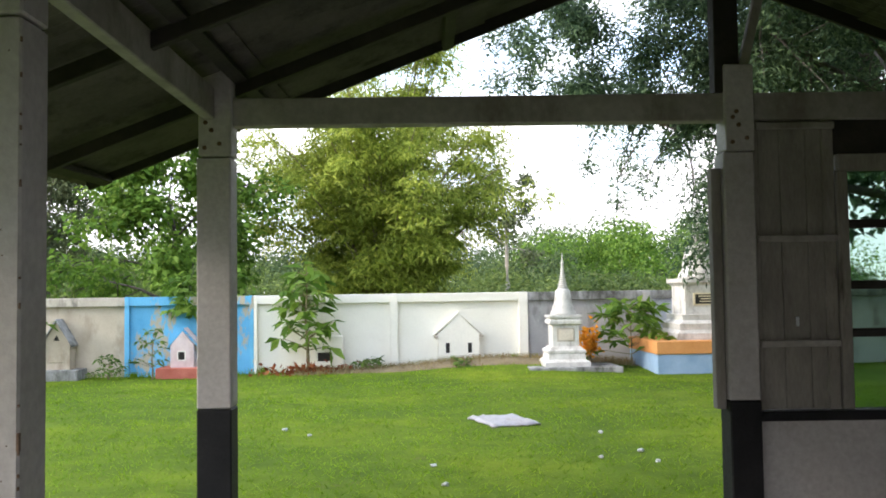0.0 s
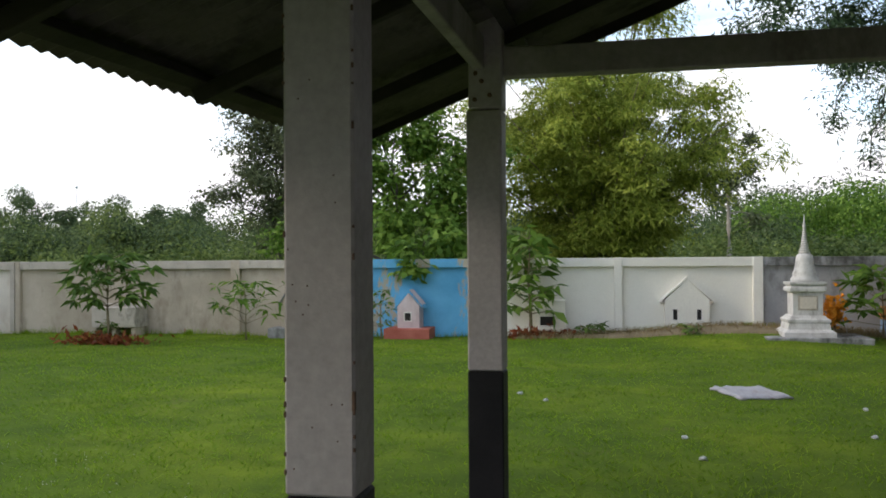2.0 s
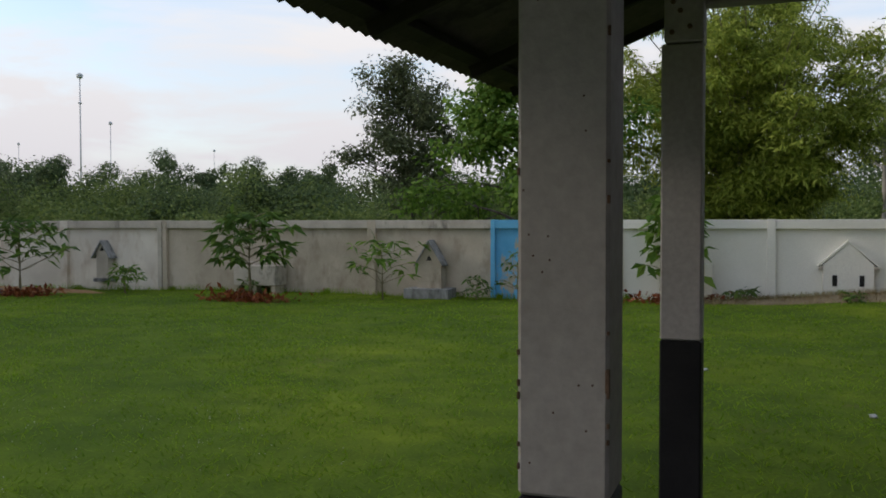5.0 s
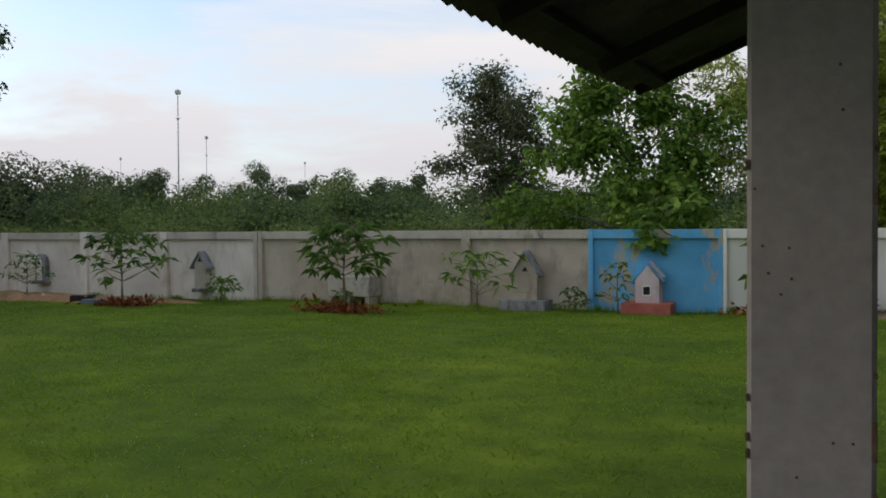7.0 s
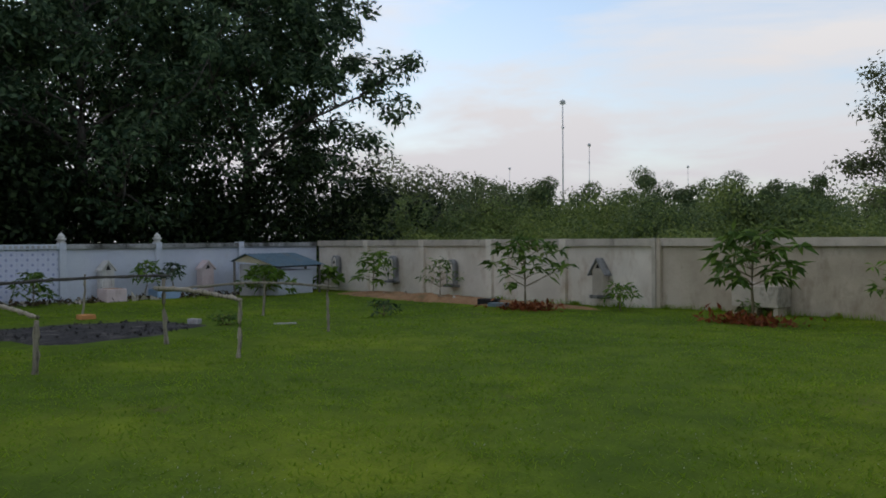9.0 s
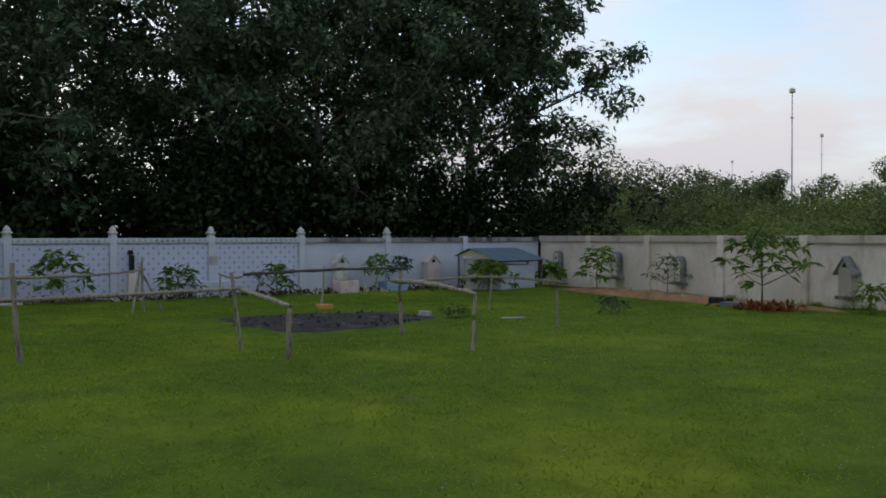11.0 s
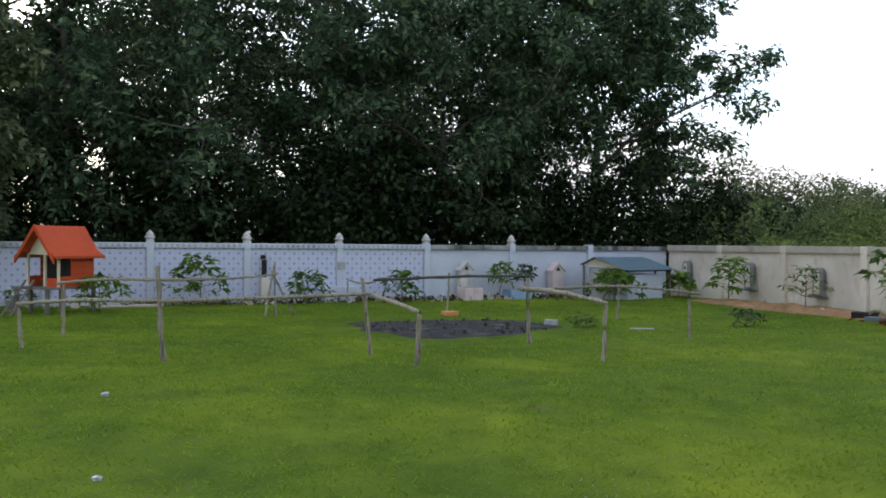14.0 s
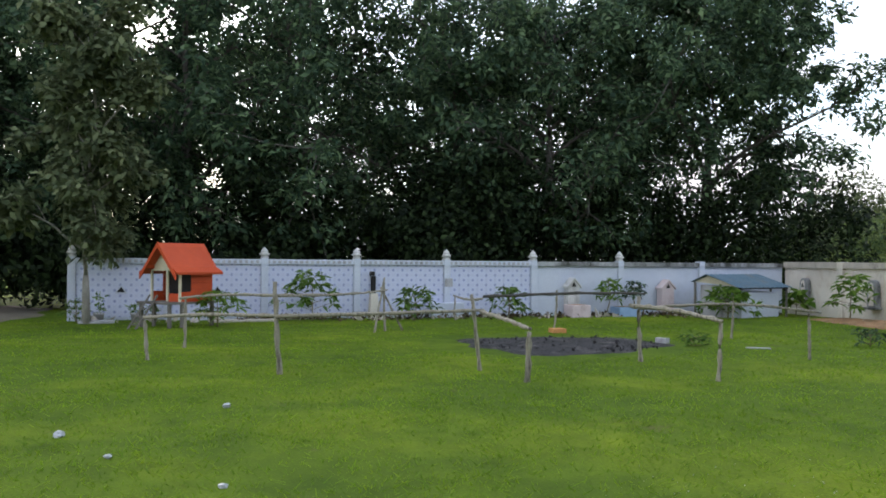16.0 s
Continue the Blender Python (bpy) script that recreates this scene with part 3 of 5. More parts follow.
def build_grass():
    rng = np.random.default_rng(5)
    count = 330000
    x = rng.uniform(-26, 7.5, count)
    y = rng.uniform(-5, 18.3, count)
    d = np.hypot(x + 1.2, y - 0.8)
    keep = (rng.uniform(0, 1, count) < np.clip(10.0 / d, 0.25, 1.0) ** 1.2) & (d > 4.2)
    clump = np.sin(x * 2.1 + np.sin(y * 1.7) * 2) * np.sin(y * 2.6 + x * 0.6)
    keep &= rng.uniform(-1.3, 1, count) < clump + 0.5
    keep &= ((x + 17.3) / 2.5) ** 2 + ((y - 7.7) / 2.4) ** 2 > 1.1
    x, y, d = x[keep], y[keep], d[keep]
    z = np.array([rise(a, b) for a, b in zip(x, y)])
    n = len(x)
    h = rng.uniform(0.012, 0.040, n)
    a = rng.uniform(0, 6.283, n)
    lean = rng.normal(size=(n, 2)) * 1.3 * h[:, None]
    w = rng.uniform(0.003, 0.006, n) * (1 + d / 16)
    base = np.stack([x, y, z - 0.005], 1)
    side = np.stack([np.cos(a) * w, np.sin(a) * w, np.zeros(n)], 1)
    tip = base + np.stack([lean[:, 0], lean[:, 1], h], 1)
    ob = quads("grass_blades", np.stack([base - side, base + side, tip + side * 0.25, tip - side * 0.25], 1), "lf_grass")
    tagged(ob, "short green grass blades standing up from the lawn", "grass", kind="stuff")
    # taller tufts
    k = 420
    tx, ty = rng.uniform(-24, 6, k), rng.uniform(-3, 17.5, k)
    ok = (np.hypot(tx + 1.2, ty - 0.8) > 5.0) & (((tx + 17.3) / 2.4) ** 2 + ((ty - 7.7) / 2.4) ** 2 > 1.1)
    tx, ty = np.repeat(tx[ok], 34), np.repeat(ty[ok], 34)
    n = len(tx)
    px, py = tx + rng.normal(size=n) * 0.10, ty + rng.normal(size=n) * 0.10
    base = np.stack([px, py, [rise(a, b) - 0.005 for a, b in zip(px, py)]], 1)
    a, h = rng.uniform(0, 6.283, n), rng.uniform(0.02, 0.05, n)
    side = np.stack([np.cos(a), np.sin(a), np.zeros(n)], 1) * 0.005
    tip = base + np.stack([(px - tx) * 0.5 + rng.normal(size=n) * 0.045, (py - ty) * 0.5 + rng.normal(size=n) * 0.045, h], 1)
    ob = quads("grass_tufts", np.stack([base - side, base + side, tip + side * 0.2, tip - side * 0.2], 1), "lf_grass")
    tagged(ob, "taller tufts of grass scattered over the lawn", "grass", kind="stuff")
    # uncut fringe along the foot of the north wall
    n = 5200
    u = rng.uniform(8, 29, n)
    u += 0.25 * np.sin(u * 5.0)
    off = np.abs(rng.normal(size=n)) * 0.16 + 0.03
    spot = np.array([on_wall(a, b) for a, b in zip(u, off)])
    base = np.stack([spot[:, 0], spot[:, 1], [rise(a, b) - 0.01 for a, b in spot]], 1)
    a, h = rng.uniform(0, 6.283, n), rng.uniform(0.04, 0.15, n) * (0.6 + 0.5 * np.abs(np.sin(u * 1.7)))
    side = np.stack([np.cos(a), np.sin(a), np.zeros(n)], 1) * 0.007
    tip = base + np.stack([rng.normal(size=n) * 0.04, rng.normal(size=n) * 0.04, h], 1)
    ob = quads("grass_fringe", np.stack([base - side, base + side, tip + side * 0.2, tip - side * 0.2], 1), "lf_grass")
    tagged(ob, "uncut grass fringe along the foot of the wall", "grass", kind="stuff")
    # dead straw at the foot of the white wall and round the stupa
    n = 5200
    x = rng.uniform(-1.6, 5.4, n)
    y = 18.3 - np.abs(rng.normal(size=n)) * 0.33 - 0.25 * np.sin(x * 1.3) ** 2 * rng.uniform(0, 1, n)
    base = np.stack([x, y, [rise(a, b) - 0.01 for a, b in zip(x, y)]], 1)
    a, h = rng.uniform(0, 6.283, n), rng.uniform(0.05, 0.17, n)
    side = np.stack([np.cos(a), np.sin(a), np.zeros(n)], 1) * 0.007
    tip = base + np.stack([rng.normal(size=n) * 0.07, rng.normal(size=n) * 0.07, h], 1)
    ob = quads("dry_grass_fringe", np.stack([base - side, base + side, tip + side * 0.2, tip - side * 0.2], 1), "lf_straw")
    tagged(ob, "dead straw-coloured grass along the white wall", "grass", kind="stuff")
    m = 420
    cx, cy = rng.uniform(-7.5, -3.5, 14), rng.uniform(3.6, 7.2, 14)
    k = rng.integers(0, 14, m)
    p = np.stack([cx[k] + rng.normal(size=m) * 0.4, cy[k] + rng.normal(size=m) * 0.3, np.zeros(m)], 1)
    p[:, 2] = [rise(q[0], q[1]) + 0.045 for q in p]
    ob = quads("clover_flowers", leaf_quads(rng, p, 0.012, 0.010), "lf_flower")
    tagged(ob, "tiny white flowers scattered low in the grass", "flowers", kind="stuff")


build_grass()


def patch(name, x, y, rx, ry, material, label, seed, height=0.03, lumps=0.02, category="ground"):
    """A low uneven heap or bare spot lying on the lawn."""
    rng = np.random.default_rng(seed)
    verts, faces, rings, seg = [], [], 9, 40
    wob = [1 + 0.12 * math.sin(3 * a + seed) + 0.08 * math.sin(7 * a + 2 * seed) for a in (2 * math.pi * k / seg for k in range(seg))]
    verts.append((x, y, rise(x, y) + height + 0.01))
    for r in range(1, rings + 1):
        f = r / rings
        for k in range(seg):
            a = 2 * math.pi * k / seg
            px, py = x + rx * f * wob[k] * math.cos(a), y + ry * f * wob[k] * math.sin(a)
            verts.append((px, py, rise(px, py) + height * (1 - f * f) + rng.uniform(0, lumps) * (1 - f ** 4) + 0.012 - 0.03 * (r == rings)))
    for k in range(seg):
        faces.append((0, 1 + k, 1 + (k + 1) % seg))
    for r in range(rings - 1):
        for k in range(seg):
            a, b = 1 + r * seg + k, 1 + r * seg + (k + 1) % seg
            faces.append((a, a + seg, b + seg, b))
    ob = pydata(name, verts, faces, material, smooth=True)
    return tagged(ob, label, category)


patch("ash_patch", -17.3, 7.7, 1.9, 2.0, "ash", "round burnt patch of black ash and charcoal on the lawn", 3, 0.02, 0.02, "ash")
patch("soil_heap", -18.7, 17.35, 0.6, 0.4, "soil", "low heap of dry orange soil along the wall", 4, 0.16, 0.05, "soil")
patch("soil_strip", -18.6, 17.75, 4.6, 0.75, "soil", "bare strip of dry soil at the foot of the wall", 14, 0.05, 0.09, "soil")
patch("straw_strip", 1.6, 17.85, 3.2, 0.5, "straw", "strip of dry brown straw along the white wall", 5, 0.03, 0.03, "straw")
patch("bare_track", -29.0, -4.2, 4.2, 2.2, "track", "bare earth track leading past the end of the wall", 6, 0.0, 0.01, "track")


# ---- north wall ----
def build_north_wall():
    x, y = on_wall(0)
    wall = thing("wall_north", x, y, 0, WALL_TURN, "boundary wall of panels between posts under a cap beam, partly painted", "wall", kind="structure")
    top, under, foot = 1.52, 1.345, -0.25
    spans = [(0.05, 2.4, "whitewash"), (2.62, 4.95, "whitewash"), (5.15, 7.6, "whitewash"), (7.8, 10.08, "whitewash"), (10.28, 12.74, "whitewash"), (12.97, 17.84, "concrete"),
             (18.03, 20.51, "concrete"), (20.6, 22.96, "blue"), (23.05, 25.77, "white"), (25.92, 28.39, "white"), (28.58, 30.97, "greywall"), (31.13, 33.6, "bluewash"), (33.76, 36.4, "greywall")]
    for a, b, m in spans:
        part("panel", box((a - 0.04, 0.085, foot), (b + 0.04, 0.16, top - 0.02)), m, wall)
        capm = "cap" if m in ("whitewash", "concrete") else ("mould" if m in ("greywall", "bluewash") else m)
        part("cap_beam", box((a - 0.02, 0.0, under), (b + 0.02, 0.19, top), 0.008), capm, wall)
    for a, b, m in [(2.4, 2.62, "whitewash"), (4.95, 5.15, "whitewash"), (7.6, 7.8, "whitewash"), (10.08, 10.28, "whitewash"), (12.74, 12.845, "cap"), (12.865, 12.97, "concrete"),
                    (17.84, 18.03, "concrete"), (20.51, 20.6, "blue"), (22.96, 23.04, "blue"), (23.045, 23.11, "white"), (25.77, 25.92, "white"), (28.39, 28.575, "white"), (30.97, 31.13, "greywall"), (33.6, 33.76, "greywall")]:
        part("post", box((a, -0.02, foot), (b, 0.2, top + 0.006), 0.006), m, wall)
    return wall


build_north_wall()


def wall_thing(name, u, label, category, off=0.0, z=0.0):
    x, y = on_wall(u, off)
    return thing(name, x, y, z, WALL_TURN, label, category)


def gable_pts(w, h0, h1, h2):
    return [(-w / 2, h0), (w / 2, h0), (w / 2, h1), (0, h2), (-w / 2, h1)]


def ash_shrine(u, z0, body_w, z1, apex, roof_w, material, label, depth=0.16, roof_material=None, ledge=None, open_w=0.12):
    """A small gabled urn niche built against the wall."""
    ob = wall_thing("ash_shrine", u, label, "shrine")
    body = part("body", extrude_poly(gable_pts(body_w, z0, z1, apex - 0.07), -depth, 0.05), material, ob)
    t, e = 0.032, roof_w / 2
    slope = (apex - z1) / (body_w / 2)
    low = apex - slope * e
    for s in (-1, 1):
        part("roof_slab", extrude_poly([(0, apex), (s * e, low), (s * e, low - t), (0, apex - t * 1.4)], -depth - 0.07, 0.05), roof_material or material, ob)
    part("opening", extrude_poly([(-open_w / 2, z1 + 0.0), (open_w / 2, z1 + 0.0), (0, z1 + open_w * 0.9)], -depth - 0.006, -depth + 0.03), "dark", body)
    part("plaque", box((-body_w * 0.26, -depth - 0.012, z0 + (z1 - z0) * 0.25), (body_w * 0.26, -depth + 0.01, z0 + (z1 - z0) * 0.8), 0.004), material, body, "grey name plaque")
    if ledge:
        part("ledge", box((-ledge[0] / 2, -depth - ledge[2], ledge[1]), (ledge[0] / 2, 0.05, z0), 0.01), ledge[3], ob)
    return ob


ash_shrine(11.36, 0.20, 0.31, 0.83, 1.07, 0.50, "cap", "grey gabled urn niche fixed to the boundary wall", roof_material="mould", ledge=(0.46, 0.12, 0.03, "mould"))
ash_shrine(19.30, 0.14, 0.50, 0.70, 1.12, 0.60, "concrete", "grey gabled urn shrine on a mossy masonry plinth", depth=0.3, roof_material="mould", ledge=(0.95, -0.10, 0.22, "mould"))


def blue_shrine():
    ob = wall_thing("pink_shrine", 21.72, "small pink house-shaped shrine on a red plinth before the blue wall", "shrine")
    part("plinth", box((-0.46, -0.62, -0.2), (0.46, 0.05, 0.15), 0.01), "redwall", ob)
    part("body", extrude_poly(gable_pts(0.44, 0.15, 0.58, 0.84), -0.42, 0.05), "pink", ob)
    for s in (-1, 1):
        part("roof_slab", extrude_poly([(0, 0.90), (s * 0.29, 0.57), (s * 0.29, 0.53), (0, 0.85)], -0.36, 0.05), "blue", ob)
    for k in range(6):
        part("roof_rib", box((0.0, -0.33 + k * 0.065, 0.0), (0.39, -0.31 + k * 0.065, 0.014), 0, Matrix.Translation((0.01, 0, 0.905)) @ Matrix.Rotation(radians(48.5), 4, "Y")), "pink", ob)
    fr = part("window_frame", box((-0.09, -0.428, 0.28), (0.07, -0.39, 0.47)), "white", ob)
    part("opening", box((-0.07, -0.432, 0.30), (0.05, -0.40, 0.45)), "dark", fr)


blue_shrine()


def bench_box():
    ob = wall_thing("urn_box", 15.45, "grey masonry urn box raised on short legs against the wall", "shrine")
    part("body", box((-0.5, -0.5, 0.13), (0.5, 0.05, 0.56), 0.015), "cap", ob)
    part("back_panel", box((-0.5, -0.06, 0.56), (0.5, 0.05, 0.62), 0.01), "cap", ob)
    for lx in (-0.44, -0.02, 0.42):
        part("leg", box((lx - 0.05, -0.46, -0.25), (lx + 0.05, -0.05, 0.13), 0.01), "concrete", ob)


bench_box()


def white_niches():
    ob = wall_thing("white_niche", 24.55, "white painted masonry urn box with a dark square opening", "shrine")
    part("body", box((-0.28, -0.30, -0.1), (0.27, 0.05, 0.70), 0.012), "white", ob)
    part("opening", box((-0.22, -0.31, 0.21), (0.06, -0.25, 0.38)), "dark", ob)
    part("foot_slab", box((-0.34, -0.40, -0.12), (0.30, -0.28, 0.05), 0.01), "white", ob)
    ob = wall_thing("white_gable_shrine", 27.15, "white gabled shrine front moulded on the white wall", "shrine")
    part("body", extrude_poly(gable_pts(0.84, -0.05, 0.70, 1.10), -0.055, 0.09), "white", ob)
    for s in (-1, 1):
        part("roof_slab", extrude_poly([(0, 1.145), (s * 0.51, 0.69), (s * 0.51, 0.645), (0, 1.10)], -0.068, 0.09), "white", ob)
        part("window", box((s * 0.225 - 0.04, -0.06, 0.31), (s * 0.225 + 0.04, -0.03, 0.51)), "dark", ob)
        part("bracket", box((s * 0.46 - 0.04, -0.085, 0.62), (s * 0.46 + 0.04, 0.08, 0.665), 0.006), "cap", ob)


white_niches()


def arch_niche(u, top, foot, lx, label):
    ob = wall_thing("arch_niche", u, label, "shrine")
    pts = [(-0.145, foot), (0.145, foot)] + [(0.145 * math.cos(a), top - 0.18 + 0.18 * math.sin(a)) for a in (math.pi * k / 8 for k in range(9))]
    part("body", extrude_poly(pts, -0.12, 0.05), "mould", ob)
    part("face", extrude_poly([(0.6 * px, (pz - foot) * 0.85 + foot + 0.04) for px, pz in pts], -0.13, -0.10), "whitewash", ob)
    part("opening", extrude_poly([(-0.06, top - 0.26), (0.06, top - 0.26), (0, top - 0.14)], -0.136, -0.10), "dark", ob)
    part("ledge", box((-0.22, -0.20, foot - 0.06), (0.22, 0.05, foot), 0.01), "mould", ob)


arch_niche(1.1, 1.05, 0.38, 0, "small arched urn niche of grey render on the whitewashed wall")
arch_niche(3.85, 1.06, 0.33, 0, "small arched urn niche behind a sapling on the whitewashed wall")
arch_niche(6.35, 0.98, 0.28, 0, "small arched urn niche behind a thin sapling")


# ---- west wall ----
WX = -25.54


def build_west_wall():
    wall = thing("wall_west", 0, 0, 0, 0, "pale boundary wall, half of it tiled with blue motifs", "wall", kind="structure")
    top = 1.47
    for a, b, m in [(-1.3, 10.6, "bluewash"), (10.72, 13.30, "bluewash"), (13.44, 16.0, "bluewash"), (16.12, 18.9, "bluewash")]:
        part("panel", box((WX - 0.14, a - 0.04, -0.3), (WX - 0.05, b + 0.04, top - 0.02)), m, wall)
        part("cap_beam", box((WX - 0.20, a, top - 0.13), (WX + 0.03, b, top), 0.008), "mould" if a > 10 else "bluewash", wall)
    for y in (-1.37, 0.85, 3.22, 5.62, 8.11, 10.66, 13.37, 16.06):
        part("post", box((WX - 0.21, y - 0.09, -0.3), (WX + 0.045, y + 0.09, top + 0.035), 0.008), "bluewash", wall)
    for k in range(84):
        y = -1.2 + k * 0.14
        if y < 10.5:
            part("dentil", box((WX + 0.03, y, top - 0.10), (WX + 0.042, y + 0.07, top - 0.03)), "greywall", wall)
    for y in (-1.37, 3.22, 5.62, 8.11, 10.66, 13.37):
        f = thing("finial", WX - 0.08, y, top + 0.035, 0, "white lotus-bud finial on a wall post", "finial", "finials on the wall")
        part("bud", lathe([(0.10, 0), (0.115, 0.03), (0.075, 0.055), (0.10, 0.075), (0.135, 0.115), (0.12, 0.15), (0.075, 0.17), (0.095, 0.19), (0.085, 0.225), (0.05, 0.275), (0.02, 0.31), (0.008, 0.33)], 12), "stupa", f, smooth=True).scale = (1, 1, 0.85)
    return wall


WEST = build_west_wall()


def west_shrine(y, w, z0, z1, apex, material, base, label):
    ob = thing("urn_shrine", WX + 0.06, y, 0, 90, label, "shrine")
    part("body", extrude_poly(gable_pts(w, z0, z1, apex), -0.25, 0.06), material, ob)
    for s in (-1, 1):
        part("roof_slab", extrude_poly([(0, apex + 0.05), (s * (w / 2 + 0.05), z1 - 0.02), (s * (w / 2 + 0.05), z1 - 0.06), (0, apex)], -0.30, 0.06), material, ob)
    part("opening", extrude_poly([(-0.07, z1 - 0.03), (0.07, z1 - 0.03), (0, z1 + 0.10)], -0.256, -0.2), "dark", ob)
    if base:
        pl = part("planter", box((-base[0] / 2, -0.75, -0.2), (base[0] / 2, -0.15, base[1]), 0.015), base[2], ob)
        part("planter_soil", box((-base[0] / 2 + 0.06, -0.69, base[1] - 0.02), (base[0] / 2 - 0.06, -0.27, base[1] + 0.006)), "soil", pl)
    return ob


west_shrine(11.75, 0.34, 0.25, 0.80, 0.98, "stupa", (0.56, 0.28, "pink"), "white gabled urn shrine behind a pink planter")
west_shrine(14.75, 0.38, 0.05, 0.76, 0.93, "pink", None, "pale pink gabled urn shrine against the wall")


def wall_niche(y):
    ob = thing("wall_niche", WX - 0.036, y, 0, 90, "small triangular dark niche let into the tiled wall", "niche", "niches in the tiled wall")
    part("frame", extrude_poly([(-0.14, 0.60), (0.14, 0.60), (0.14, 0.63), (0, 0.81), (-0.14, 0.63)], -0.03, 0.0), "bluewash", ob)
    part("hollow", extrude_poly([(-0.10, 0.635), (0.10, 0.635), (0, 0.77)], -0.036, -0.02), "dark", ob)


for y in (-0.24, 2.05):
    wall_niche(y)


def planter():
    ob = thing("blue_planter", -24.95, 13.25, 0, 90, "faded blue masonry planter by the wall", "planter")
    pb = part("box_body", box((-0.36, -0.25, -0.15), (0.36, 0.3, 0.22), 0.015), "planter_blue", ob)
    part("soil_top", box((-0.30, -0.19, 0.2), (0.30, 0.24, 0.227)), "soil", pb)


planter()


def west_oddments():
    ob = thing("tiled_plinth", WX + 0.03, 8.05, 0, 0, "low tiled plinth built against the tiled wall", "plinth")
    part("block", box((-0.03, -0.45, -0.2), (0.30, 0.45, 0.34), 0.01), "bluewash", ob)
    ob = thing("vent_panel", WX + 0.045, 8.14, 0.88, 0, "square grey vent panel set on a wall post", "vent")
    part("plate", box((0, -0.11, -0.11), (0.02, 0.11, 0.11), 0.004), "greywall", ob)
    ob = thing("broken_niche", WX + 0.02, 6.05, 0, 0, "broken urn niche of beige masonry with a dark hollow", "shrine")
    part("foot", extrude_poly([(-0.14, -0.2), (0.14, -0.2), (0.10, 0.60), (-0.08, 0.60)], -0.02, 0.24, Matrix.Rotation(radians(-90), 4, "Z")), "whitewash", ob)
    part("hollow", box((-0.02, -0.06, 0.60), (0.12, 0.05, 1.05), 0.01), "dark", ob)
    part("cap", box((-0.02, -0.09, 1.06), (0.14, 0.02, 1.17), 0.01), "dark", ob)


west_oddments()


def flower_pot(y, h):
    ob = thing("flower_pot", -25.15, y, rise(-25.15, y) - 0.01, 0, "small dark clay flower pot at the foot of the tiled wall", "flower pot", "flower pots by the wall")
    part("pot", lathe([(0.09, 0), (0.12, 0.17), (0.135, 0.175), (0.135, 0.205), (0.115, 0.205)], 12), "greywall", ob, smooth=True)
    part("soil_top", lathe([(0.10, 0.19), (0.112, 0.2), (0.02, 0.208)], 12), "soil", ob)
    rng = np.random.default_rng(int(y * 100) + 500)
    at = np.stack([rng.normal(size=46) * 0.08, rng.normal(size=46) * 0.08, 0.21 + h * rng.uniform(0, 1, 46)], 1)
    quads("foliage", leaf_quads(rng, at, 0.11, 0.045, 0.1), "lf_mid", ob)


for y, h in ((-0.72, 0.42), (0.12, 0.2), (0.52, 0.22)):
    flower_pot(y, h)


def build_shed():
    ob = thing("low_shed", -24.3, 16.45, 0, 18, "low white masonry tomb under a teal corrugated metal roof", "shed")
    part("body", box((-0.65, -0.75, -0.2), (0.68, 0.95, 0.66), 0.01), "bluewash", ob)
    # Grey here puts the dark shadow at this end into the colour.
    part("back_block", box((-0.65, -0.85, -0.2), (0.25, -0.755, 0.85), 0.01), "greywall", ob)
    rows, cols = 2, 48
    for x0, z0, x1, z1 in ((-0.3, 1.15, 0.85, 0.80), (-0.3, 1.15, -0.85, 0.92)):
        verts, faces = [], []
        for j in range(cols + 1):
            y = -1.05 + 2.4 * j / cols
            wv = 0.012 * math.sin(j * math.pi / 2)
            for i in range(rows + 1):
                f = i / rows
                verts.append((x0 + (x1 - x0) * f, y, z0 + (z1 - z0) * f + wv))
        for j in range(cols):
            for i in range(rows):
                a = j * (rows + 1) + i
                faces.append((a, a + 1, a + rows + 2, a + rows + 1))
        sh = pydata("roof_sheet", verts, faces, "teal_sheet", ob)
        sol = sh.modifiers.new("thick", "SOLIDIFY")
        sol.thickness = 0.006
    for x, y, h in ((0.75, 1.2, 0.80), (0.2, 1.25, 0.97), (-0.75, 1.2, 0.92), (-0.75, -0.95, 0.92)):
        part("roof_post", box((x - 0.025, y - 0.025, -0.2), (x + 0.025, y + 0.025, h)), "grey_timber", ob)
    part("roof_beam", box((0.72, -0.95, 0.755), (0.78, 1.25, 0.80)), "dark_timber", ob)
    part("gable_board", extrude_poly([(-0.78, 0.93), (0.7, 0.82), (-0.3, 1.12)], -0.93, -0.90), "cream", ob)


build_shed()


